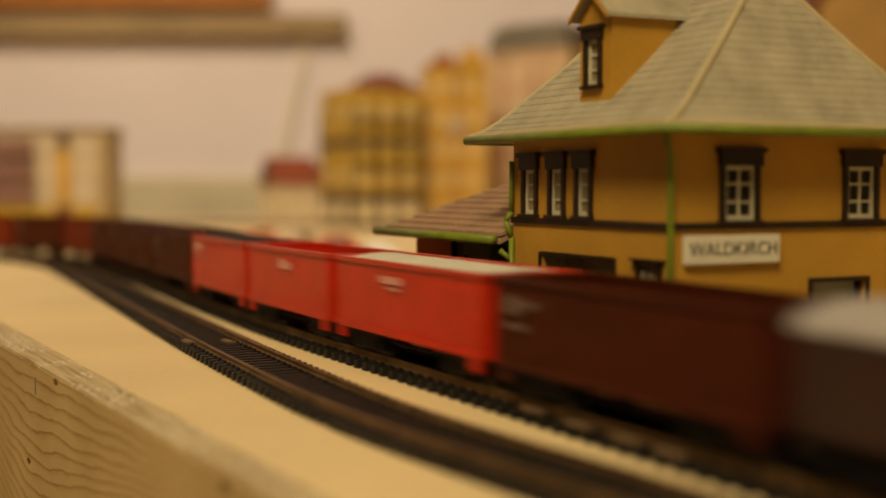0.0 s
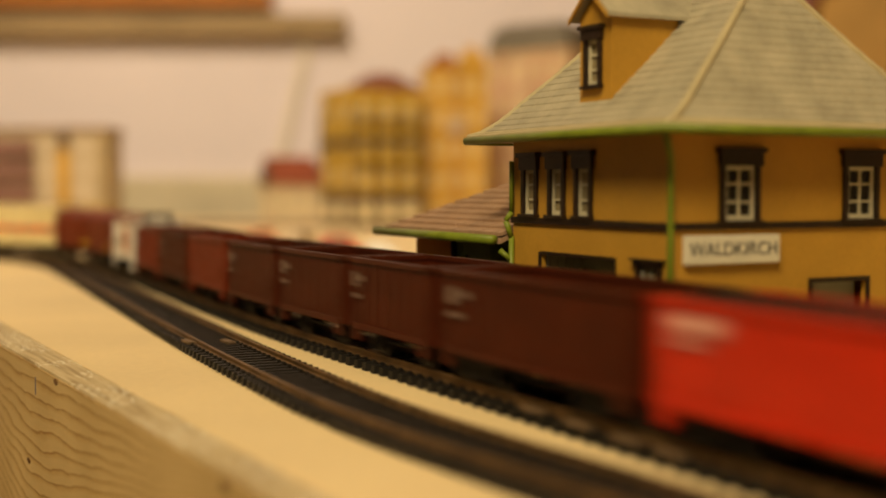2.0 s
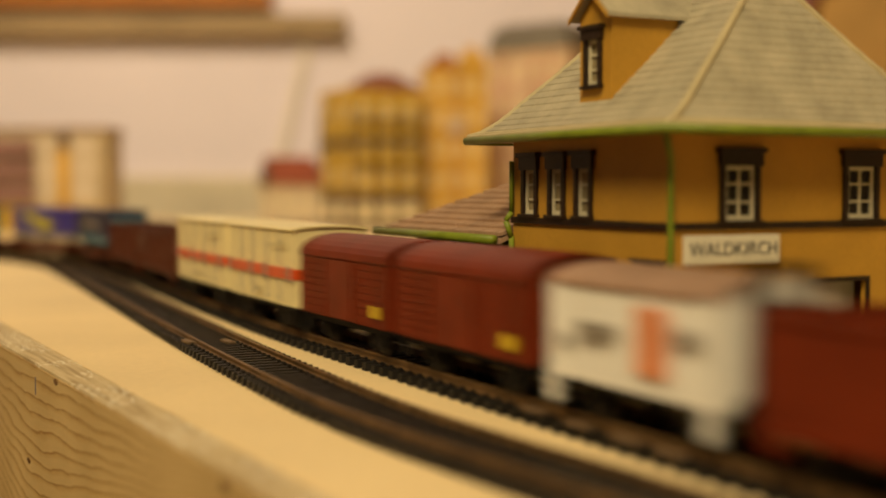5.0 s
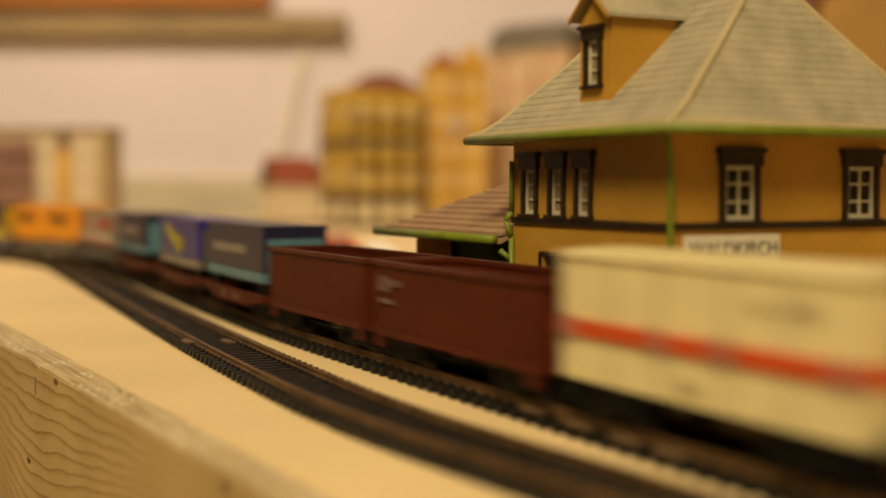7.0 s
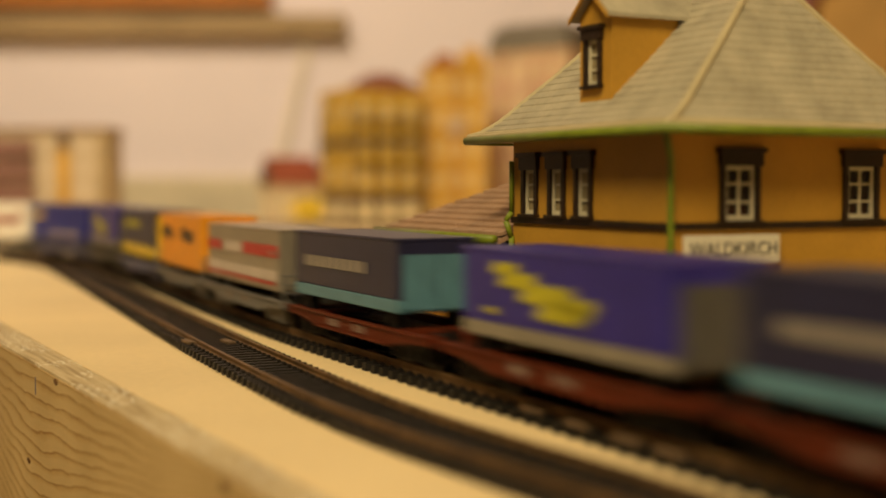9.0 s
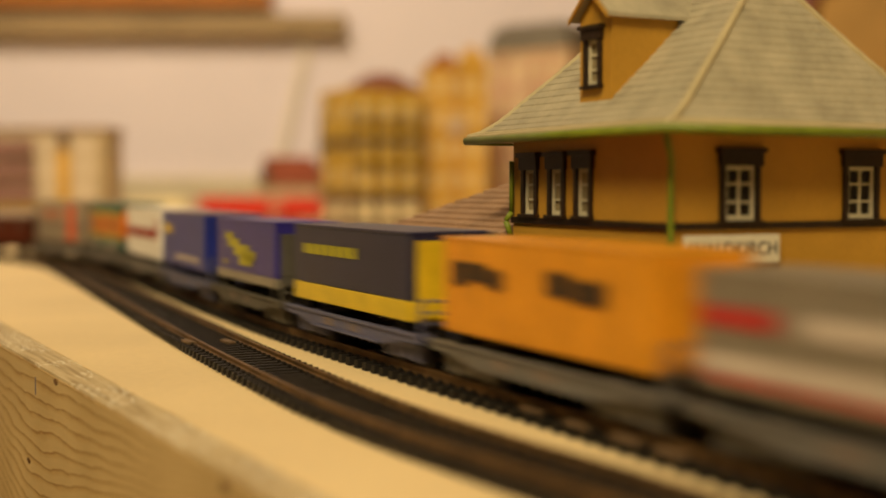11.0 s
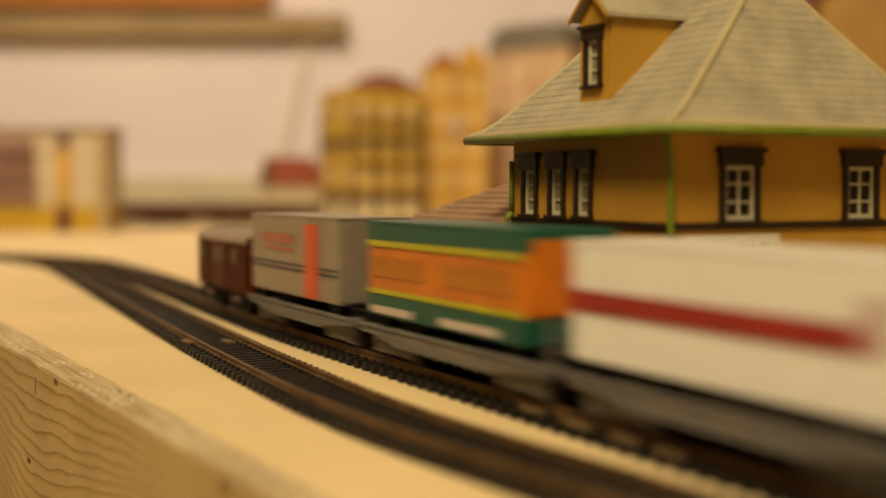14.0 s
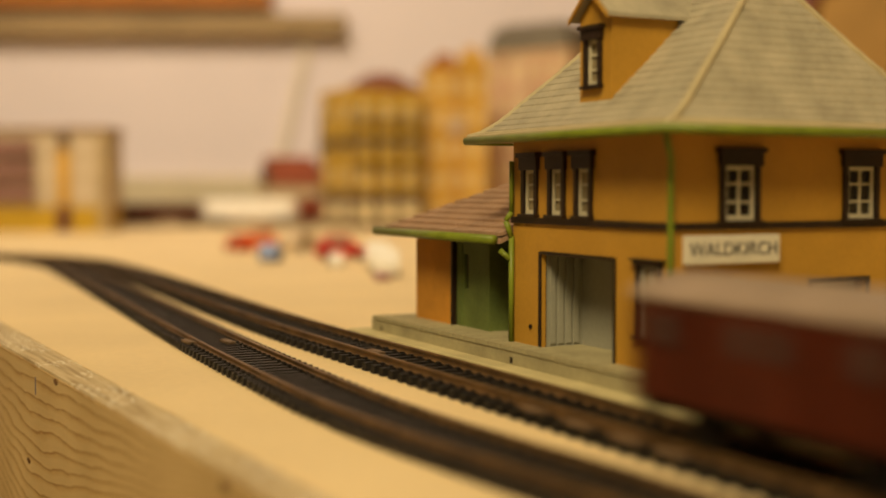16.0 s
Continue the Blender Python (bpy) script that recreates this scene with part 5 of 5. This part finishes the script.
side_marks(c, [(-L * 0.46, L * 0.34, 0.0275, 0.0330), (L * 0.35, L * 0.365, 0.0275, 0.0385), (L * 0.38, L * 0.39, 0.0275, 0.0385)], mat("dull_red_print", (0.34, 0.035, 0.025), 0.5, 0.1), "stripe")
w, span, L = cw(3.024, 3.155, 3.042, 3.146, GREYF, "grey flat wagon with a green and orange container")
c = container(w, span, GREENC, ORANGE, 0.0225, 0.0470, endm=ORANGE, ribs=False, roofm=GREENC)
part("upper_band", boxes((-L * 0.46, -0.0150, 0.0405, L * 0.462, 0.0150, 0.0458)), GREENC, c, "dark green upper band")
side_marks(c, [(-L * 0.46, L * 0.46, 0.0385, 0.0404), (-L * 0.46, L * 0.46, 0.0226, 0.0242)], LIME, "stripe")
side_marks(c, [(-L * 0.42 + k * L * 0.09, -L * 0.42 + k * L * 0.09 + L * 0.06, 0.0285, 0.0350) for k in range(4)] + [(L * 0.06 + k * L * 0.09, L * 0.06 + k * L * 0.09 + L * 0.06, 0.0285, 0.0350) for k in range(4)], mat("drab_orange_print", (0.50, 0.20, 0.03), 0.5, 0.2))
side_marks(c, [(-L * 0.44, -L * 0.16, 0.0160, 0.0185), (L * 0.02, L * 0.34, 0.0160, 0.0185)], WM)
w, span, L = cw(3.155, 3.281, 3.174, 3.276, GREYF, "grey flat wagon with a silver-grey container", False)
c = container(w, span, SILVER, SILVER, 0.0150, 0.0472, ribs=False)
side_marks(c, [(L * 0.15, L * 0.27, 0.0156, 0.0440)], ORANGE_S, "panel")
side_marks(c, [(-L * 0.32, L * 0.02, 0.0355, 0.0395), (-L * 0.28, L * 0.02, 0.0325, 0.0340)], mat("faint_red_print", (0.45, 0.16, 0.09), 0.5, 0.1))
side_marks(c, [(-L * 0.44, L * 0.14, 0.0250, 0.0258), (-L * 0.44, L * 0.14, 0.0272, 0.0278), (L * 0.28, L * 0.45, 0.0250, 0.0258), (L * 0.28, L * 0.45, 0.0272, 0.0278)], NAVY)
w = box_van(0.085, paint("dark_red_brown_paint", (0.080, 0.0145, 0.0055), 0.5, 0.2, spec=0.2), TANROOF, "brown guard's van with small windows at the train's tail", z1=0.0335, rise=0.0050, windows=True)
put(w, 3.281, 3.374, 0.085)
RUNS.append((MAIN, TRAIN, 0.2, S_ZERO, 0.0, 0.01))

# ---- the second train, running the other way at the back ----
BACKTRAIN = []
G2 = "wagons of the far train"


def far(ob, front, rear):
    ob["group"] = G2
    BACKTRAIN.append((ob, front, rear, rear - front - 0.008))


loco = thing("locomotive", Matrix.Identity(4), "yellow diesel locomotive at the back of the layout", "locomotive")
prof = [(-0.09, 0.010), (0.09, 0.010), (0.092, 0.026), (0.080, 0.042), (-0.080, 0.042), (-0.092, 0.026)]
bm = prism(prof, "y", -0.016, 0.016)
bmesh.ops.bevel(bm, geom=bm.edges[:], offset=0.001, segments=2, affect="EDGES")
part("body", bm, YELLOW, loco)
part("window_band", boxes((0.055, -0.0163, 0.029, 0.078, 0.0163, 0.037), (-0.078, -0.0163, 0.029, -0.055, 0.0163, 0.037)), GLASS, loco)
running_gear(loco, 0.18, True)
far(loco, 0.0, 0.19)
for i in range(2):
    far(box_van(0.115, CREAM, CREAM, "cream covered wagon in the far train", smooth_sides=True, bogies=True), 0.19 + i * 0.123, 0.313 + i * 0.123)
for i in range(5):
    far(box_van(0.115, RED, RED, "bright red covered wagon in the far train", rise=0.003, z1=0.040, smooth_sides=True, bogies=True), 0.45 + i * 0.126, 0.576 + i * 0.126)
for i in range(8):
    far(open_wagon(0.104, MAROON, "dark maroon open wagon in the far train", True, top=0.031), 1.08 + i * 0.110, 1.190 + i * 0.110)
far(box_van(0.14, WHITE, WHITE, "white tank-shaped covered wagon in the far train", rise=0.008, z1=0.030, smooth_sides=True, bogies=True), 1.960, 2.110)
for i in range(2):
    far(box_van(0.115, BROWNW, BROWNW, "red-brown covered wagon in the far train", rise=0.006, z1=0.036, bogies=True), 2.11 + i * 0.123, 2.233 + i * 0.123)
ZERO2 = float(BACK.s[np.argmin(np.hypot(BACK.p[:, 0] - across(-0.25, 2.02)[0], BACK.p[:, 1] - across(-0.25, 2.02)[1]))]) - 2.0 * 0.30
RUNS.append((BACK, BACKTRAIN, 0.30, ZERO2, 7.0, 0.0))

lay_track("main_track", MAIN, "brown sleepered model track with rusty rails", lambda p: 0.12 < p[1] < 1.22 and p[0] > -0.05)
lay_track("siding_track", SIDE, "brown sleepered model siding with rusty rails", lambda p: 0.1 < p[1] < 1.0, 0.0046, 0.0064, NARROW_MESH)
# Dark plate added to fill the gaps between the near siding sleepers.
bm = bmesh.new()
rows = []
for y in np.arange(0.10, 0.310, 0.006):
    i = int(np.argmin(np.abs(SIDE.p[:, 1] - y)))
    rows.append((float(SIDE.p[i, 0]), float(SIDE.p[i, 1])))
vs = [[bm.verts.new((x + u, y, z)) for u, z in ((-0.0146, 0.0001), (-0.0142, 0.0021), (0.0142, 0.0021), (0.0146, 0.0001))] for x, y in rows]
for p, q in zip(vs[:-1], vs[1:]):
    for k in range(4):
        bm.faces.new((p[k], p[(k + 1) % 4], q[(k + 1) % 4], q[k]))
bm.faces.new(vs[0]), bm.faces.new(vs[-1][::-1])
bmesh.ops.recalc_face_normals(bm, faces=bm.faces[:])
tagged(part("turnout_plate", bm, mat("dusty_brown_plate", (0.040, 0.028, 0.018), 0.7, 0.35, 60, 700, 0.3)), "dark plate added under the turnout rails", "track", kind="structure")
JOINER = mat("dusty_metal_joiner", (0.20, 0.128, 0.072), 0.55, 0.25, 200, 900, 0.2, 0.15)
for x, y, h in ((0.1850, 0.4163, 90), (0.1456, 0.4706, 93), (0.1318, 0.4770, 93), (0.1746, 0.2875, 90), (0.1738, 0.2640, 90), (0.1738, 0.2430, 90), (0.1738, 0.2260, 90)):
    j = part("rail_joiner", soft_box(-0.0052, -0.0016, 0.0028, 0.0052, 0.0016, 0.0040, 0.0003), JOINER)
    j.matrix_basis = pose(x, y, 0, 0, 0, h)
    tagged(j, "bare metal plate lying between the rails", "joiner", "rail joiners")
lay_track("back_track", BACK, "far model track behind the town square", lambda p: False)
motions()
